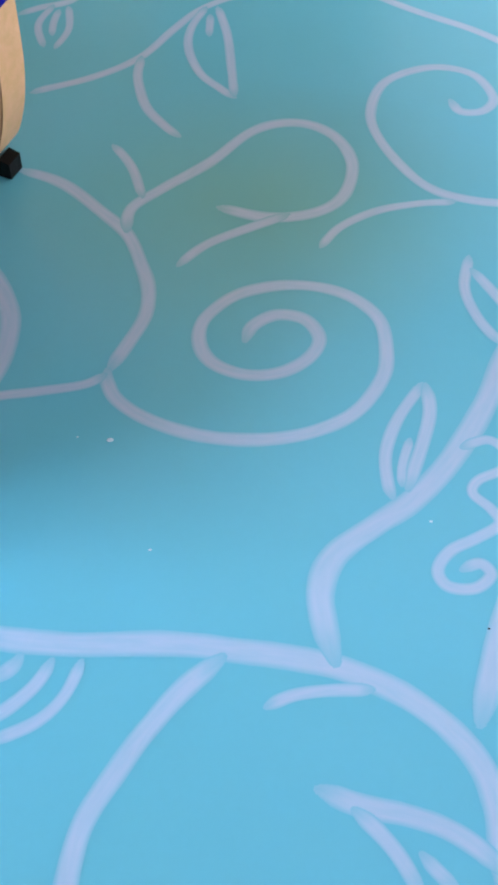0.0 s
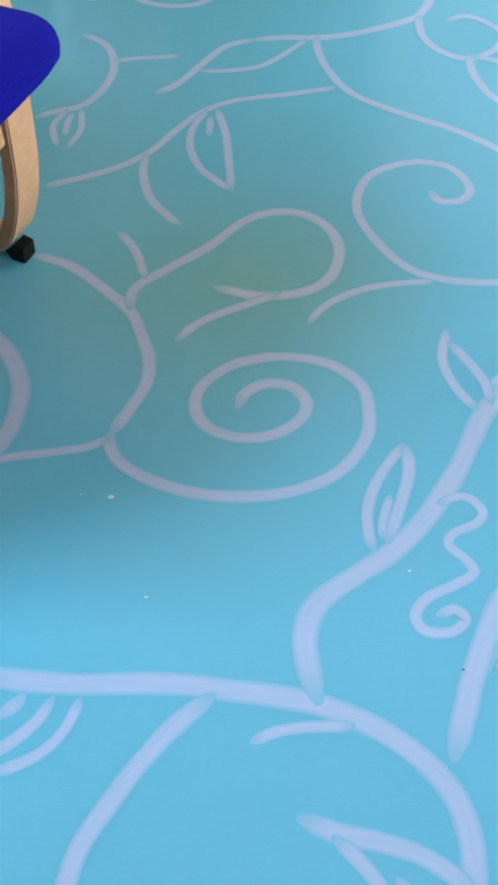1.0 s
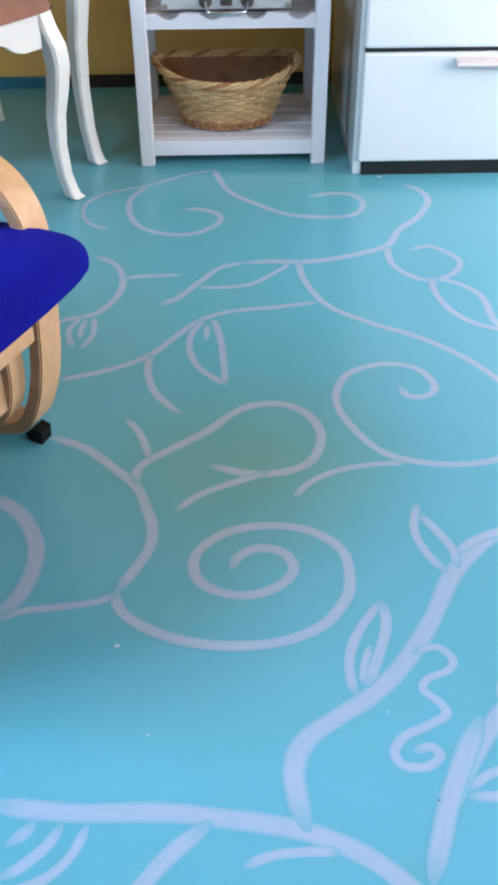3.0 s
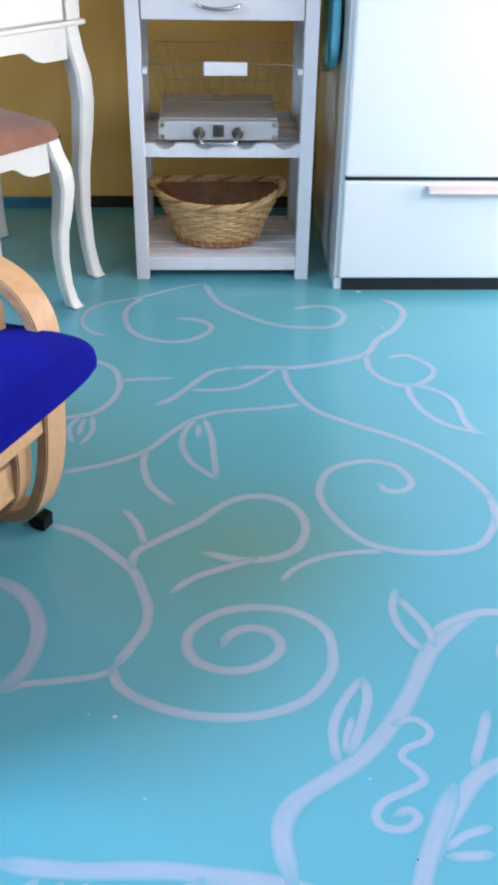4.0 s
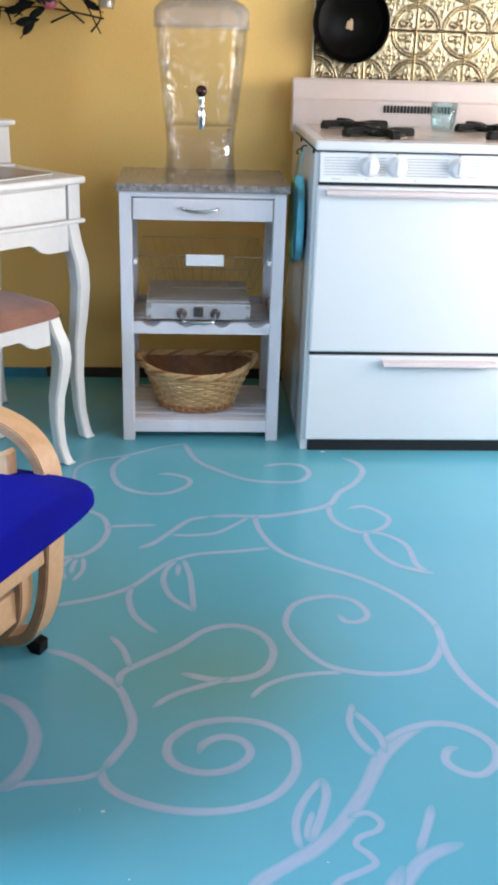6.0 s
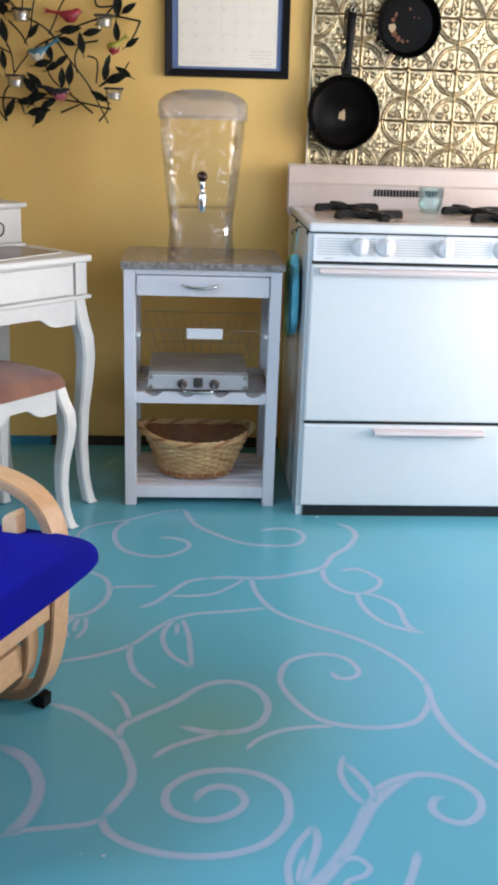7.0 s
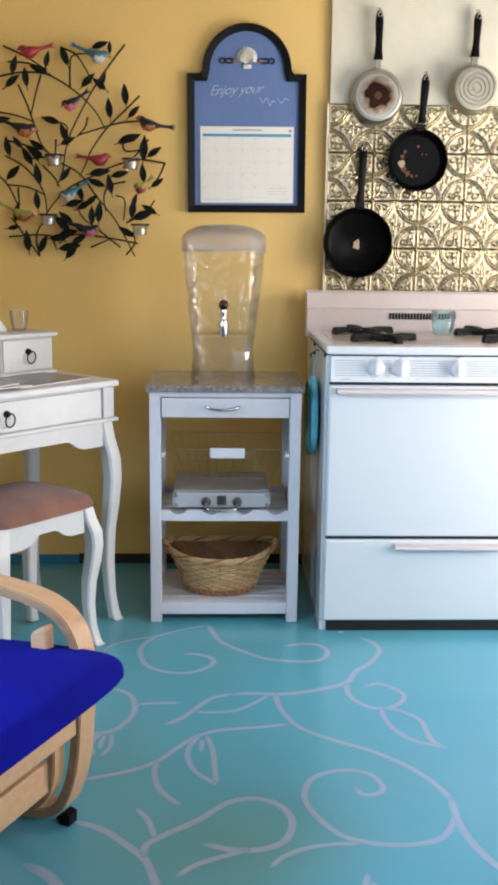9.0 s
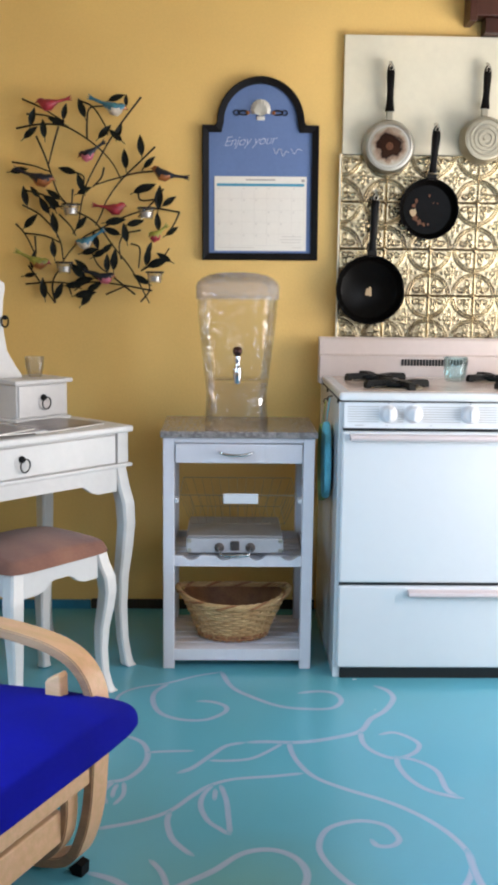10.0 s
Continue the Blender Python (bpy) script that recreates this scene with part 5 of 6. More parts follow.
for i in range(8):
    x = -0.150 + 0.302 * i / 7
    part("rule", boxed(x - 0.0004, x + 0.0004, cy - 0.0006, cy - 0.0001, 1.318, 1.518), M_line, cal)
for j in range(6):
    z = 1.318 + 0.200 * j / 5
    part("rule", boxed(-0.150, 0.152, cy - 0.0006, cy - 0.0001, z - 0.0004, z + 0.0004), M_line, cal)
for j in range(5):
    for i in range(7):
        if (i * 3 + j * 5) % 4 < 3:
            x, z = -0.146 + 0.0431 * i, 1.318 + 0.04 * (j + 1) - 0.009
            part("date_mark", boxed(x, x + 0.006, cy - 0.0006, cy - 0.0001, z, z + 0.005), M_line, cal)
for a0, a1, z in ((-0.146, -0.02, 1.309), (0.075, 0.145, 1.347), (0.070, 0.145, 1.337), (0.075, 0.140, 1.327), (0.112, 0.145, 1.309)):
    part("text_bar", boxed(a0, a1, cy - 0.0006, cy - 0.0001, z, z + 0.0035), M_line, cal)

# ---- metal branch wall sculpture ----
art = thing("wall_sculpture", "dark metal branch sculpture with leaves, birds and candle cups", "wall art", pose(0, 0, 0))
AY = 0.562


def branch(*pts):
    bm = bmesh.new()
    path = catmull([(x, AY + 0.006 * math.sin(9 * x + 5 * z), z) for x, z in pts], 6)
    k = len(path)
    tube(bm, path, [0.0036 - 0.0012 * i / k for i in range(k)], 6)
    part("branch", bm, M_metal_dark, art, smooth=70)


def leaf(x, z, turn, length):
    """A pressed metal leaf with a midrib, its tip turned clockwise from upright."""
    n, w = 8, length * 0.175
    bm = bmesh.new()
    rows = []
    for i in range(n + 1):
        f = i / n
        ww = w * math.sin(math.pi * f ** 0.85) + 0.0004
        rows.append([bm.verts.new((s * ww, -0.008 - 0.006 * math.sin(math.pi * f) + (0.004 if s == 0 else 0.0) , (f - 0.5) * length)) for s in (-1, 0, 1)])
    for a, b in zip(rows, rows[1:]):
        for k in range(2):
            bm.faces.new((a[k], a[k + 1], b[k + 1], b[k]))
    bmesh.ops.solidify(bm, geom=bm.faces[:], thickness=0.0014)
    tube(bm, [(0, -0.004, -0.5 * length - 0.012), (0, -0.006, -0.45 * length)], 0.0016, 5)
    ob = part("leaf", bm, leaf_dark, art, smooth=40)
    ob.matrix_basis = pose(x, AY, z, 0, turn, 0)


def bird(x, z, tx, tz, upper, lower):
    """A plain pressed-metal ornament: plump body, head and forked tail, the tail towards (tx, tz)."""
    upper_m, lower_m = upper, lower
    d = Vector((x - tx, 0, z - tz))
    L = d.length
    bm = bmesh.new()
    pts, rs = [], []
    for f, r, lift in ((-1.0, 0.004, 0.0), (-0.75, 0.005, 0.0), (-0.48, 0.0055, 0.0), (-0.28, 0.012, -0.001), (-0.10, 0.0205, -0.004), (0.08, 0.0210, -0.002), (0.20, 0.0155, 0.007), (0.30, 0.0130, 0.014), (0.40, 0.0090, 0.016), (0.46, 0.0030, 0.015), (0.54, 0.0008, 0.013)):
        p = Vector((x, AY - 0.020, z)) + d * f + Vector((0, 0, lift))
        pts.append(p)
        rs.append(r * max(L, 0.082) / 0.085)
    tube(bm, pts, rs, 10)
    # fork of the tail
    s = Vector((-d.z, 0, d.x)).normalized() * 0.008
    for q in (-1, 0, 1):
        tube(bm, [pts[1], pts[0] + s * q - d * 0.08], [0.0035, 0.0012], 5)
    ob = part("bird_ornament", bm, upper_m, art, smooth=60)
    ob.data.materials.append(lower_m)
    ob.data.materials.append(rust if upper_m in (navy, teal) else (red if upper_m == lime else upper_m))
    for p in ob.data.polygons:
        if p.center.z < z - 0.003 and (p.center - Vector((x, AY - 0.02, z))).length < 0.030:
            p.material_index = 1
        if (p.center - Vector((x, AY - 0.02, z))).dot(d) > 0.30 * L * L:
            p.material_index = 2


def candle_cup(x, z):
    bm = bmesh.new()
    lathe(bm, [(0.022, -0.022), (0.029, 0.018), (0.0275, 0.018), (0.0205, -0.018), (0.001, -0.018)], 24, (x, AY - 0.034, z))
    c = part("candle_cup", bm, M_clear_glass, art, "clear glass tealight cup", smooth=50)
    bm = bmesh.new()
    tube(bm, [(x + 0.030 * math.sin(a), AY - 0.034 - 0.030 * math.cos(a), z + 0.014) for a in (2 * math.pi * k / 20 for k in range(20))], 0.0030, 6, closed=True)
    part("cup_ring", bm, M_metal_dark, c, smooth=60)
    bm = bmesh.new()
    lathe(bm, [(0.0195, -0.0175), (0.0205, 0.001), (0.0190, 0.001), (0.0185, -0.003), (0.001, -0.003)], 20, (x, AY - 0.034, z))
    part("tealight", bm, M_tealight, c, smooth=50)


branch((-0.507, 1.792), (-0.442, 1.764), (-0.395, 1.737), (-0.366, 1.719))
branch((-0.529, 1.696), (-0.452, 1.71), (-0.376, 1.708), (-0.319, 1.683), (-0.253, 1.637), (-0.205, 1.586), (-0.177, 1.534))
branch((-0.493, 1.743), (-0.433, 1.74), (-0.366, 1.723))
branch((-0.462, 1.671), (-0.435, 1.61), (-0.413, 1.545), (-0.389, 1.48), (-0.342, 1.429))
branch((-0.342, 1.429), (-0.265, 1.387), (-0.207, 1.311), (-0.14, 1.226), (-0.081, 1.115))
branch((-0.386, 1.704), (-0.406, 1.639), (-0.422, 1.579))
branch((-0.547, 1.586), (-0.474, 1.574), (-0.417, 1.555))
branch((-0.108, 1.806), (-0.156, 1.745), (-0.204, 1.679), (-0.253, 1.595), (-0.292, 1.519), (-0.312, 1.453), (-0.323, 1.386), (-0.343, 1.348))
branch((-0.318, 1.792), (-0.27, 1.77), (-0.233, 1.716), (-0.22, 1.679))
branch((-0.291, 1.663), (-0.29, 1.724), (-0.28, 1.767), (-0.223, 1.775))
branch((-0.388, 1.568), (-0.311, 1.547), (-0.302, 1.519))
branch((-0.061, 1.644), (-0.109, 1.597), (-0.177, 1.53), (-0.225, 1.463), (-0.245, 1.416), (-0.265, 1.377))
branch((-0.051, 1.564), (-0.128, 1.555), (-0.205, 1.533), (-0.264, 1.514))
branch((-0.234, 1.572), (-0.244, 1.538), (-0.273, 1.506))
branch((-0.515, 1.444), (-0.458, 1.413), (-0.411, 1.366), (-0.386, 1.318), (-0.379, 1.261))
branch((-0.54, 1.381), (-0.508, 1.345), (-0.48, 1.288), (-0.465, 1.25))
branch((-0.508, 1.349), (-0.44, 1.341), (-0.386, 1.318))
branch((-0.505, 1.493), (-0.447, 1.479), (-0.39, 1.452))
branch((0.023, 1.427), (-0.071, 1.437), (-0.168, 1.407), (-0.226, 1.378), (-0.304, 1.339), (-0.354, 1.29), (-0.383, 1.251))
branch((-0.119, 1.503), (-0.109, 1.465), (-0.041, 1.472))
branch((-0.11, 1.364), (-0.164, 1.35), (-0.184, 1.312), (-0.178, 1.264))
branch((-0.145, 1.318), (-0.114, 1.303), (-0.118, 1.235))
branch((-0.5, 1.24), (-0.453, 1.173), (-0.409, 1.111))
branch((-0.511, 1.176), (-0.424, 1.183), (-0.365, 1.18), (-0.316, 1.161))
branch((-0.409, 1.111), (-0.418, 1.173), (-0.394, 1.222), (-0.325, 1.242))
branch((-0.365, 1.18), (-0.352, 1.141))
branch((-0.39, 1.414), (-0.352, 1.376), (-0.333, 1.342))
branch((-0.071, 1.158), (-0.179, 1.177), (-0.287, 1.185), (-0.342, 1.155))
branch((-0.232, 1.143), (-0.169, 1.171))
branch((-0.13, 1.144), (-0.208, 1.205), (-0.257, 1.243), (-0.285, 1.301))
branch((-0.111, 1.119), (-0.081, 1.158), (-0.087, 1.197))
branch((-0.032, 1.504), (-0.071, 1.456), (-0.119, 1.408))
branch((-0.341, 1.498), (-0.345, 1.452))
branch((0.023, 1.427), (0.007, 1.391), (-0.012, 1.362))
branch((-0.11, 1.226), (-0.042, 1.265), (-0.012, 1.304))
branch((-0.448, 1.432), (-0.371, 1.442))
branch((-0.475, 1.34), (-0.472, 1.279))
leaf(-0.473, 1.734, 15, 0.064)
leaf(-0.436, 1.696, -5, 0.064)
leaf(-0.48, 1.683, 50, 0.064)
leaf(-0.364, 1.753, 12, 0.056)
leaf(-0.307, 1.765, -20, 0.068)
leaf(-0.189, 1.8, 70, 0.060)
leaf(-0.157, 1.793, 0, 0.041)
leaf(-0.358, 1.56, -75, 0.064)
leaf(-0.162, 1.601, -5, 0.068)
leaf(-0.108, 1.646, -5, 0.071)
leaf(-0.079, 1.591, 45, 0.056)
leaf(-0.085, 1.506, 65, 0.064)
leaf(-0.503, 1.474, -10, 0.068)
leaf(-0.413, 1.451, -25, 0.056)
leaf(-0.486, 1.389, 45, 0.068)
leaf(-0.405, 1.384, -10, 0.075)
leaf(-0.41, 1.299, -5, 0.064)
leaf(-0.047, 1.475, 5, 0.083)
leaf(-0.012, 1.462, 55, 0.060)
leaf(-0.051, 1.393, -5, 0.064)
leaf(-0.002, 1.362, 55, 0.053)
leaf(-0.21, 1.359, -70, 0.064)
leaf(-0.163, 1.355, -10, 0.068)
leaf(-0.128, 1.388, 75, 0.064)
leaf(-0.265, 1.329, -15, 0.064)
leaf(-0.284, 1.291, 75, 0.064)
leaf(-0.226, 1.301, 50, 0.056)
leaf(-0.201, 1.263, 5, 0.075)
leaf(-0.314, 1.242, -50, 0.064)
leaf(-0.262, 1.208, -60, 0.068)
leaf(-0.305, 1.192, 80, 0.068)
leaf(-0.296, 1.13, 40, 0.068)
leaf(-0.446, 1.163, -5, 0.075)
leaf(-0.393, 1.154, 25, 0.068)
leaf(-0.49, 1.207, 80, 0.045)
leaf(-0.08, 1.303, 20, 0.049)
leaf(-0.11, 1.197, -60, 0.064)
leaf(-0.196, 1.393, 80, 0.075)
leaf(-0.312, 1.386, 40, 0.060)
leaf(-0.521, 1.558, 80, 0.064)
leaf(-0.47, 1.487, -40, 0.049)
leaf(-0.407, 1.479, -55, 0.060)
leaf(-0.27, 1.17, 60, 0.064)
leaf(-0.393, 1.721, -70, 0.064)
leaf(-0.479, 1.259, 10, 0.064)
leaf(-0.314, 1.52, -20, 0.068)
leaf(-0.301, 1.494, 65, 0.056)
leaf(-0.23, 1.689, 45, 0.064)
leaf(-0.194, 1.678, -50, 0.060)
leaf(-0.18, 1.693, 20, 0.049)
leaf(-0.086, 1.276, 10, 0.068)
leaf(-0.051, 1.254, 70, 0.083)
leaf(-0.031, 1.273, -60, 0.060)
leaf(-0.34, 1.174, 85, 0.064)
leaf(-0.328, 1.223, -45, 0.079)
leaf(-0.302, 1.144, 80, 0.079)
leaf(-0.226, 1.251, 0, 0.064)
leaf(-0.439, 1.443, -30, 0.068)
leaf(-0.415, 1.458, -55, 0.071)
leaf(-0.101, 1.504, 65, 0.075)
leaf(-0.249, 1.285, 60, 0.060)
bird(-0.42, 1.774, -0.344, 1.794, red, red)
bird(-0.194, 1.764, -0.278, 1.798, teal, cream)
bird(-0.289, 1.611, -0.23, 1.654, navy, rose)
bird(-0.443, 1.528, -0.533, 1.561, navy, rust)
bird(-0.031, 1.55, 0.052, 1.541, navy, rust)
bird(-0.195, 1.434, -0.27, 1.445, red, red)
bird(-0.302, 1.319, -0.236, 1.362, teal, cream)
bird(-0.06, 1.345, -0.019, 1.38, lime, red)
bird(-0.458, 1.25, -0.535, 1.287, lime, rust)
bird(-0.232, 1.201, -0.304, 1.223, navy, rose)
candle_cup(-0.344, 1.431)
candle_cup(-0.088, 1.422)
candle_cup(-0.37, 1.236)
candle_cup(-0.06, 1.207)


# ---- painted vines on the floor ----
vine_count = 0


def vine(width, *pts):
    """One brush stroke: a thin layer of paint along a smooth curve, thinner at its ends."""
    global vine_count
    vine_count += 1
    path = catmull([(x, y, 0) for x, y in pts], 9)
    n = len(path)
    s = [0.0]
    for a, b in zip(path, path[1:]):
        s.append(s[-1] + (b - a).length)
    bm = bmesh.new()
    uv = bm.loops.layers.uv.new("UVMap")
    ends = bm.loops.layers.uv.new("EndMap")
    rows, z = [], 0.00015 + 0.000006 * vine_count
    for i, p in enumerate(path):
        d = (path[min(i + 1, n - 1)] - path[max(i - 1, 0)]).normalized()
        side = Vector((-d.y, d.x, 0))
        e = min(s[i], s[-1] - s[i]) / (1.4 * width)
        wob = 1 + 0.10 * noise.noise(Vector((p.x * 14, p.y * 14, vine_count * 3.1)))
        w = (0.61 * width + 0.0034) * wob * (0.30 + 0.70 * min(1.0, e) ** 0.6)
        rows.append([bm.verts.new((p.x + side.x * w * q, p.y + side.y * w * q, z)) for q in (-1, 1)])
    for i in range(n - 1):
        f = bm.faces.new((rows[i][1], rows[i][0], rows[i + 1][0], rows[i + 1][1]))
        for lp, c in zip(f.loops, ((s[i], 1), (s[i], 0), (s[i + 1], 0), (s[i + 1], 1))):
            lp[uv].uv = (c[0] * 12 + vine_count * 1.7, c[1])
            lp[ends].uv = (0.35 + 0.65 * min(1.0, min(c[0], s[-1] - c[0]) / (2.2 * width)), 0)
    part("painted_vine", bm, M_vine, floor)


vine(0.0060, (0.176, -0.029), (0.105, -0.059), (0.022, -0.113), (-0.067, -0.151), (-0.113, -0.202), (-0.117, -0.271), (-0.092, -0.32), (-0.055, -0.341))
vine(0.0120, (0.024, -0.113), (-0.013, -0.185), (-0.012, -0.261), (0.015, -0.331), (0.074, -0.37), (0.141, -0.369), (0.191, -0.321), (0.192, -0.279), (0.153, -0.25), (0.107, -0.246))
vine(0.0126, (0.179, -0.018), (0.213, -0.144), (0.275, -0.221), (0.351, -0.282), (0.43, -0.299), (0.495, -0.292), (0.527, -0.243), (0.514, -0.191), (0.469, -0.174), (0.403, -0.189))
vine(0.0144, (0.636, -0.127), (0.673, -0.169), (0.68, -0.228), (0.643, -0.308), (0.594, -0.366), (0.555, -0.441), (0.477, -0.482), (0.388, -0.507), (0.301, -0.504), (0.24, -0.508))
vine(0.0116, (0.252, -0.506), (0.196, -0.528), (0.151, -0.589), (0.111, -0.648), (0.073, -0.676))
vine(0.0084, (0.344, -0.511), (0.299, -0.563), (0.256, -0.599), (0.202, -0.61), (0.149, -0.608))
vine(0.0115, (-0.071, -0.466), (-0.024, -0.509), (-0.004, -0.575), (-0.013, -0.644), (-0.047, -0.703), (-0.094, -0.721), (-0.129, -0.738))
vine(0.0087, (-0.007, -0.565), (0.043, -0.559), (0.115, -0.556))
vine(0.0075, (-0.073, -0.714), (-0.093, -0.765), (-0.080, -0.823))
vine(0.0075, (-0.050, -0.718), (-0.046, -0.779), (-0.064, -0.828))
vine(0.0070, (-0.064, -0.726), (-0.070, -0.760), (-0.070, -0.795))
vine(0.0107, (0.366, -0.504), (0.360, -0.530), (0.372, -0.608), (0.408, -0.691), (0.476, -0.751), (0.569, -0.812), (0.633, -0.874), (0.679, -0.942), (0.706, -1.019), (0.703, -1.075), (0.679, -1.131), (0.646, -1.167), (0.584, -1.182), (0.511, -1.175), (0.451, -1.144), (0.406, -1.066), (0.393, -0.996), (0.421, -0.926), (0.489, -0.896), (0.547, -0.914), (0.569, -0.967), (0.551, -0.996), (0.519, -0.996), (0.507, -0.968))
vine(0.0135, (0.707, -1.007), (0.706, -1.136), (0.732, -1.233), (0.779, -1.31), (0.84, -1.37))
vine(0.0100, (0.387, -0.675), (0.305, -0.691), (0.213, -0.705), (0.156, -0.736), (0.113, -0.788), (0.067, -0.852), (0.001, -0.896), (-0.091, -0.929))
vine(0.0100, (0.068, -0.85), (0.064, -0.903), (0.078, -0.966), (0.104, -1.008), (0.128, -1.036))
vine(0.0090, (0.164, -0.73), (0.141, -0.783), (0.137, -0.836), (0.154, -0.894), (0.183, -0.931), (0.206, -0.955))
vine(0.0090, (0.181, -0.73), (0.195, -0.805), (0.2, -0.884), (0.203, -0.951))
vine(0.0080, (0.17, -0.75), (0.167, -0.808))
vine(0.0080, (0.305, -1.253), (0.334, -1.217), (0.382, -1.19), (0.439, -1.178), (0.488, -1.177))
vine(0.0136, (-0.09, -1.09), (-0.028, -1.121), (0.023, -1.172), (0.063, -1.22), (0.084, -1.277), (0.093, -1.316), (0.09, -1.358), (0.071, -1.4), (0.05, -1.44))
vine(0.0129, (0.05, -1.434), (0.051, -1.456), (0.064, -1.482), (0.097, -1.508), (0.151, -1.531), (0.211, -1.54), (0.272, -1.534), (0.328, -1.508), (0.363, -1.462), (0.373, -1.418), (0.366, -1.367), (0.326, -1.328), (0.267, -1.314), (0.206, -1.325), (0.164, -1.36), (0.155, -1.397), (0.169, -1.43), (0.205, -1.449), (0.245, -1.449), (0.281, -1.429), (0.296, -1.4), (0.281, -1.37), (0.248, -1.361), (0.219, -1.377), (0.207, -1.403))
vine(0.0132, (0.061, -1.217), (0.066, -1.173), (0.105, -1.137), (0.17, -1.086), (0.229, -1.025), (0.29, -1.011), (0.338, -1.04), (0.359, -1.097), (0.344, -1.157), (0.307, -1.188), (0.244, -1.196), (0.176, -1.173))
vine(0.0105, (0.272, -1.191), (0.191, -1.226), (0.154, -1.249), (0.126, -1.278))
vine(0.0094, (0.035, -1.045), (0.063, -1.092), (0.08, -1.154))
vine(0.0088, (0.05, -1.443), (0.023, -1.458), (-0.031, -1.466), (-0.077, -1.472), (-0.113, -1.487))
vine(0.0213, (-0.167, -1.23), (-0.111, -1.272), (-0.076, -1.336), (-0.071, -1.395), (-0.086, -1.45), (-0.116, -1.489))
vine(0.0207, (-0.07, -1.758), (-0.014, -1.767), (0.03, -1.772), (0.084, -1.773), (0.139, -1.775), (0.193, -1.783), (0.242, -1.791), (0.289, -1.803), (0.335, -1.824), (0.369, -1.848), (0.396, -1.876), (0.412, -1.904), (0.418, -1.937), (0.417, -1.967), (0.412, -2.007))
vine(0.0170, (0.183, -1.787), (0.145, -1.817), (0.11, -1.856), (0.082, -1.896), (0.058, -1.934), (0.048, -1.967), (0.044, -2.002), (0.044, -2.044))
vine(0.0121, (-0.013, -1.779), (-0.021, -1.793), (-0.042, -1.809))
vine(0.0096, (0.018, -1.785), (0.002, -1.812), (-0.023, -1.835), (-0.043, -1.846))
vine(0.0086, (0.046, -1.787), (0.03, -1.824), (0.005, -1.848), (-0.035, -1.865))
vine(0.0081, (0.216, -1.84), (0.245, -1.829), (0.282, -1.825), (0.322, -1.826))
vine(0.0150, (0.259, -1.913), (0.3, -1.93), (0.338, -1.939), (0.371, -1.951), (0.398, -1.969), (0.418, -1.991))
vine(0.0111, (0.291, -1.931), (0.313, -1.953), (0.33, -1.976), (0.345, -2.006))
vine(0.0093, (0.346, -1.969), (0.358, -1.984), (0.376, -2.002))
vine(0.0227, (0.287, -1.803), (0.278, -1.758), (0.277, -1.72), (0.295, -1.683), (0.338, -1.651), (0.379, -1.623), (0.422, -1.579), (0.471, -1.507), (0.513, -1.427), (0.552, -1.379), (0.588, -1.347), (0.62, -1.333))
vine(0.0125, (0.521, -1.389), (0.564, -1.353), (0.626, -1.332), (0.681, -1.346), (0.716, -1.387), (0.712, -1.433), (0.68, -1.465), (0.647, -1.460), (0.626, -1.434), (0.634, -1.405), (0.656, -1.397))
vine(0.0096, (0.41, -1.468), (0.376, -1.517), (0.358, -1.561), (0.356, -1.599), (0.36, -1.622))
vine(0.0120, (0.412, -1.468), (0.412, -1.508), (0.399, -1.551), (0.386, -1.583), (0.375, -1.612))
vine(0.0060, (0.387, -1.543), (0.374, -1.578), (0.37, -1.606))
vine(0.0095, (0.491, -1.272), (0.477, -1.326), (0.486, -1.375), (0.509, -1.418))
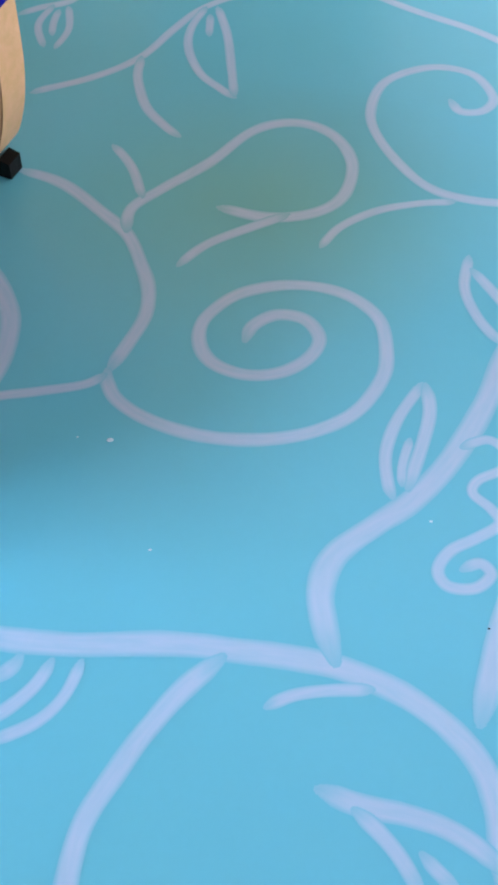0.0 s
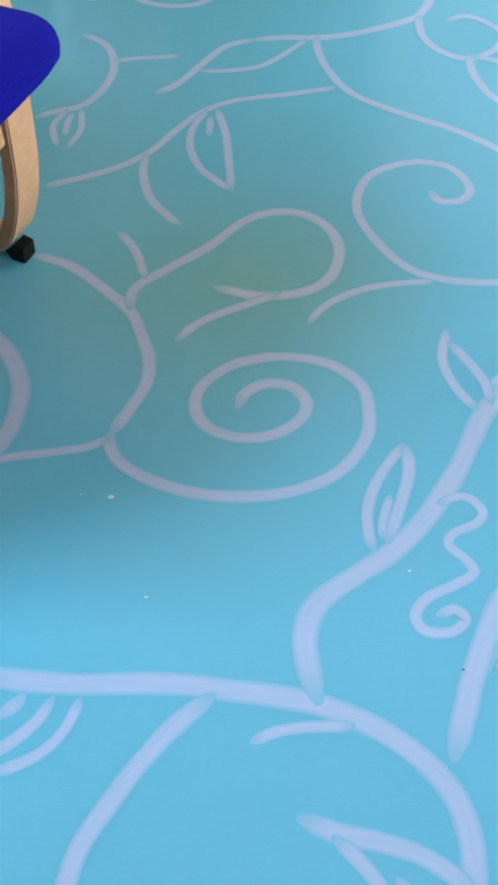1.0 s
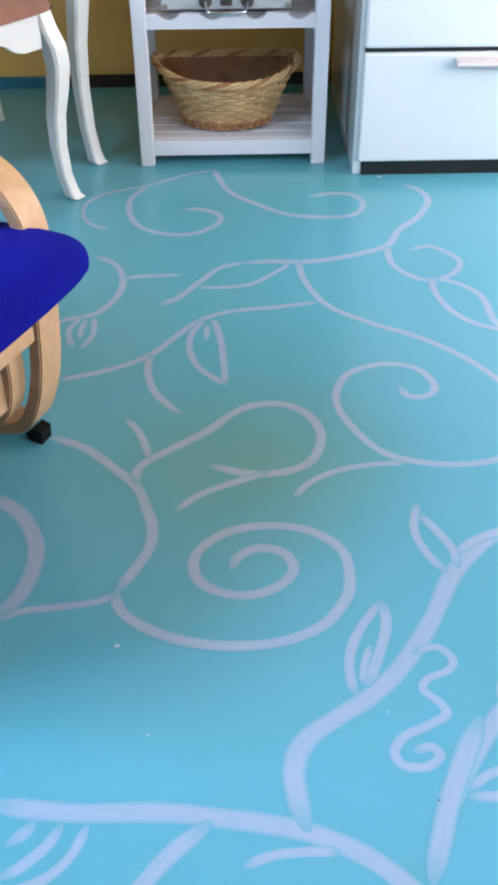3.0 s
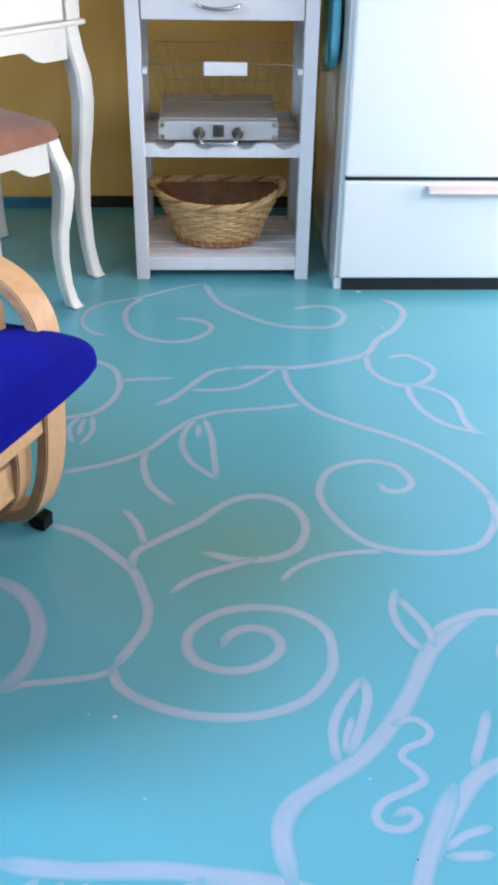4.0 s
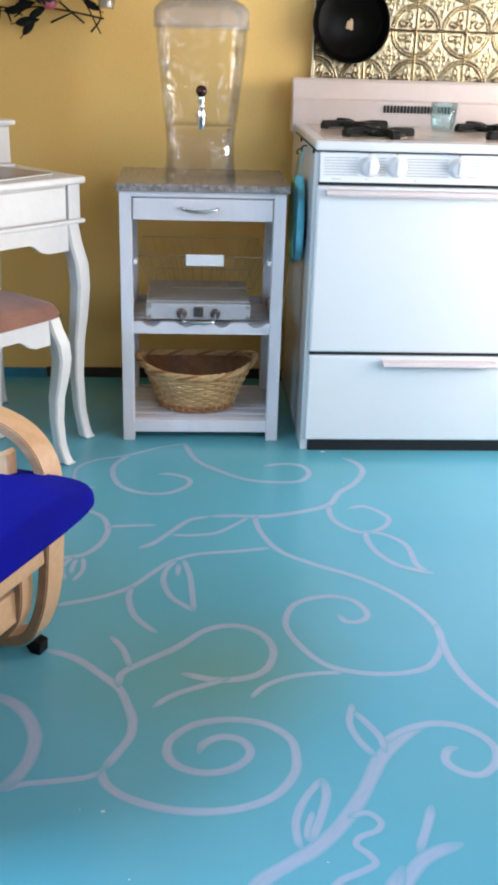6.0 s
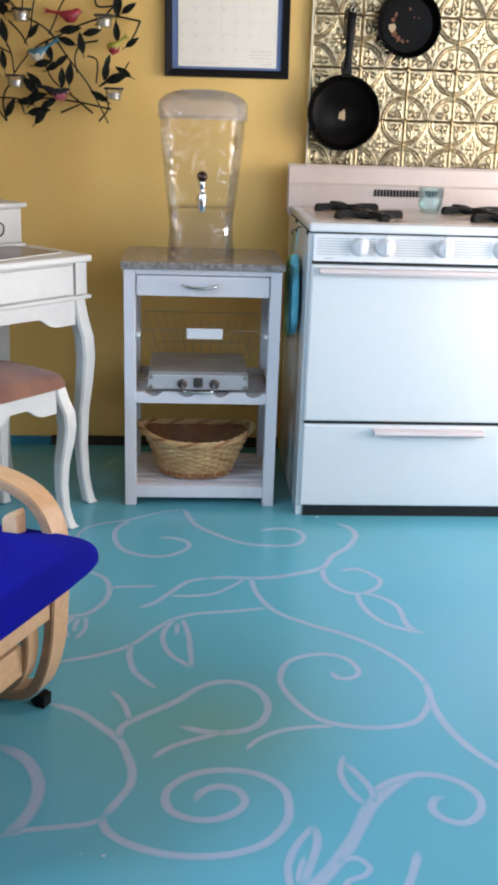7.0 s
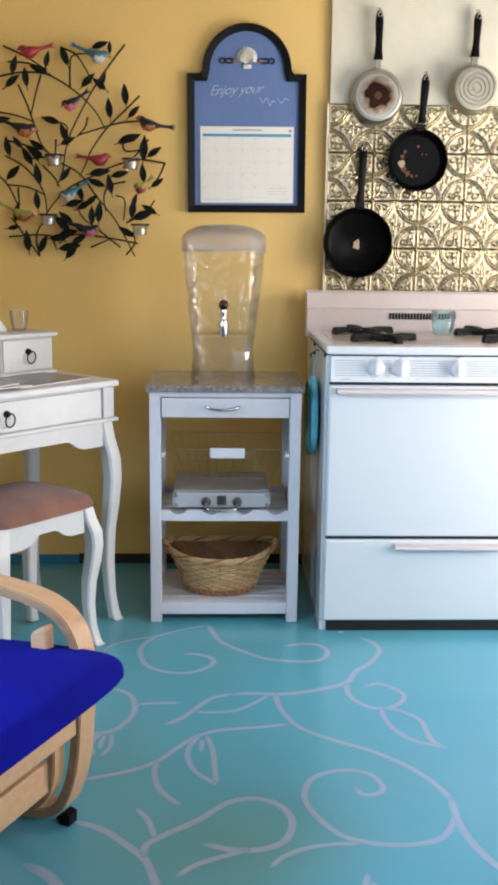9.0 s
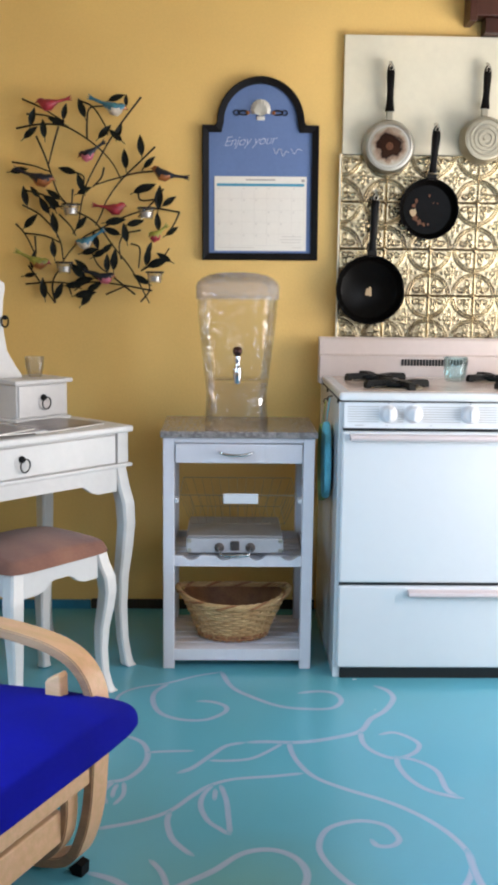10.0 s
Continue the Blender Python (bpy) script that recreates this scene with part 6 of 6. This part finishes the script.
vine(0.0100, (0.489, -1.294), (0.51, -1.334), (0.525, -1.371), (0.527, -1.409))
vine(0.0079, (0.438, -1.558), (0.471, -1.549), (0.489, -1.569), (0.48, -1.587), (0.452, -1.6), (0.444, -1.616), (0.46, -1.635), (0.466, -1.653), (0.44, -1.669), (0.411, -1.683), (0.396, -1.704), (0.404, -1.722), (0.43, -1.725), (0.448, -1.711), (0.439, -1.698), (0.417, -1.705))
vine(0.0187, (0.442, -1.788), (0.471, -1.736), (0.499, -1.696), (0.532, -1.654), (0.566, -1.631), (0.608, -1.617))
vine(0.0113, (0.578, -1.534), (0.559, -1.581), (0.534, -1.635))
vine(0.0208, (0.507, -1.658), (0.473, -1.72), (0.448, -1.771), (0.432, -1.813), (0.412, -1.865))
vine(0.0074, (0.473, -1.756), (0.502, -1.736), (0.539, -1.725))
vine(0.0093, (0.471, -1.764), (0.496, -1.765), (0.533, -1.763))
vine(0.0113, (0.555, -0.441), (0.554, -0.513), (0.577, -0.565), (0.621, -0.596), (0.673, -0.572), (0.699, -0.522), (0.679, -0.477), (0.643, -0.449), (0.6, -0.464))
vine(0.0116, (0.629, -0.581), (0.625, -0.639), (0.642, -0.709), (0.682, -0.765), (0.753, -0.8))
vine(0.0110, (0.628, -0.586), (0.678, -0.612), (0.715, -0.665), (0.720, -0.755), (0.740, -0.790))



def floor_speck(x, y, r, material):
    bm = bmesh.new()
    lathe(bm, [(r * 0.75, 0.0002), (r * 0.6, 0.0006), (r * 0.2, 0.0008)], 12, (x, y, 0), "z", 0.7)
    part("floor_speck", bm, material, floor, "small speck on the floor", smooth=60)


M_speck = mat("pale_speck", (0.42, 0.50, 0.58), 0.4, vary=0.05)
# dried paint drips; the last is a loose pale scrap by the stove
for x, y, r in ((0.058, -1.535, 0.0052), (0.396, -1.648, 0.0026), (0.106, -1.672, 0.0026), (0.022, -1.530, 0.0016), (0.585, -0.083, 0.009)):
    floor_speck(x, y, r, M_speck)
for x, y, r in ((0.437, -1.768, 0.0022), (0.02, -1.99, 0.0014)):
    floor_speck(x, y, r, M_iron)
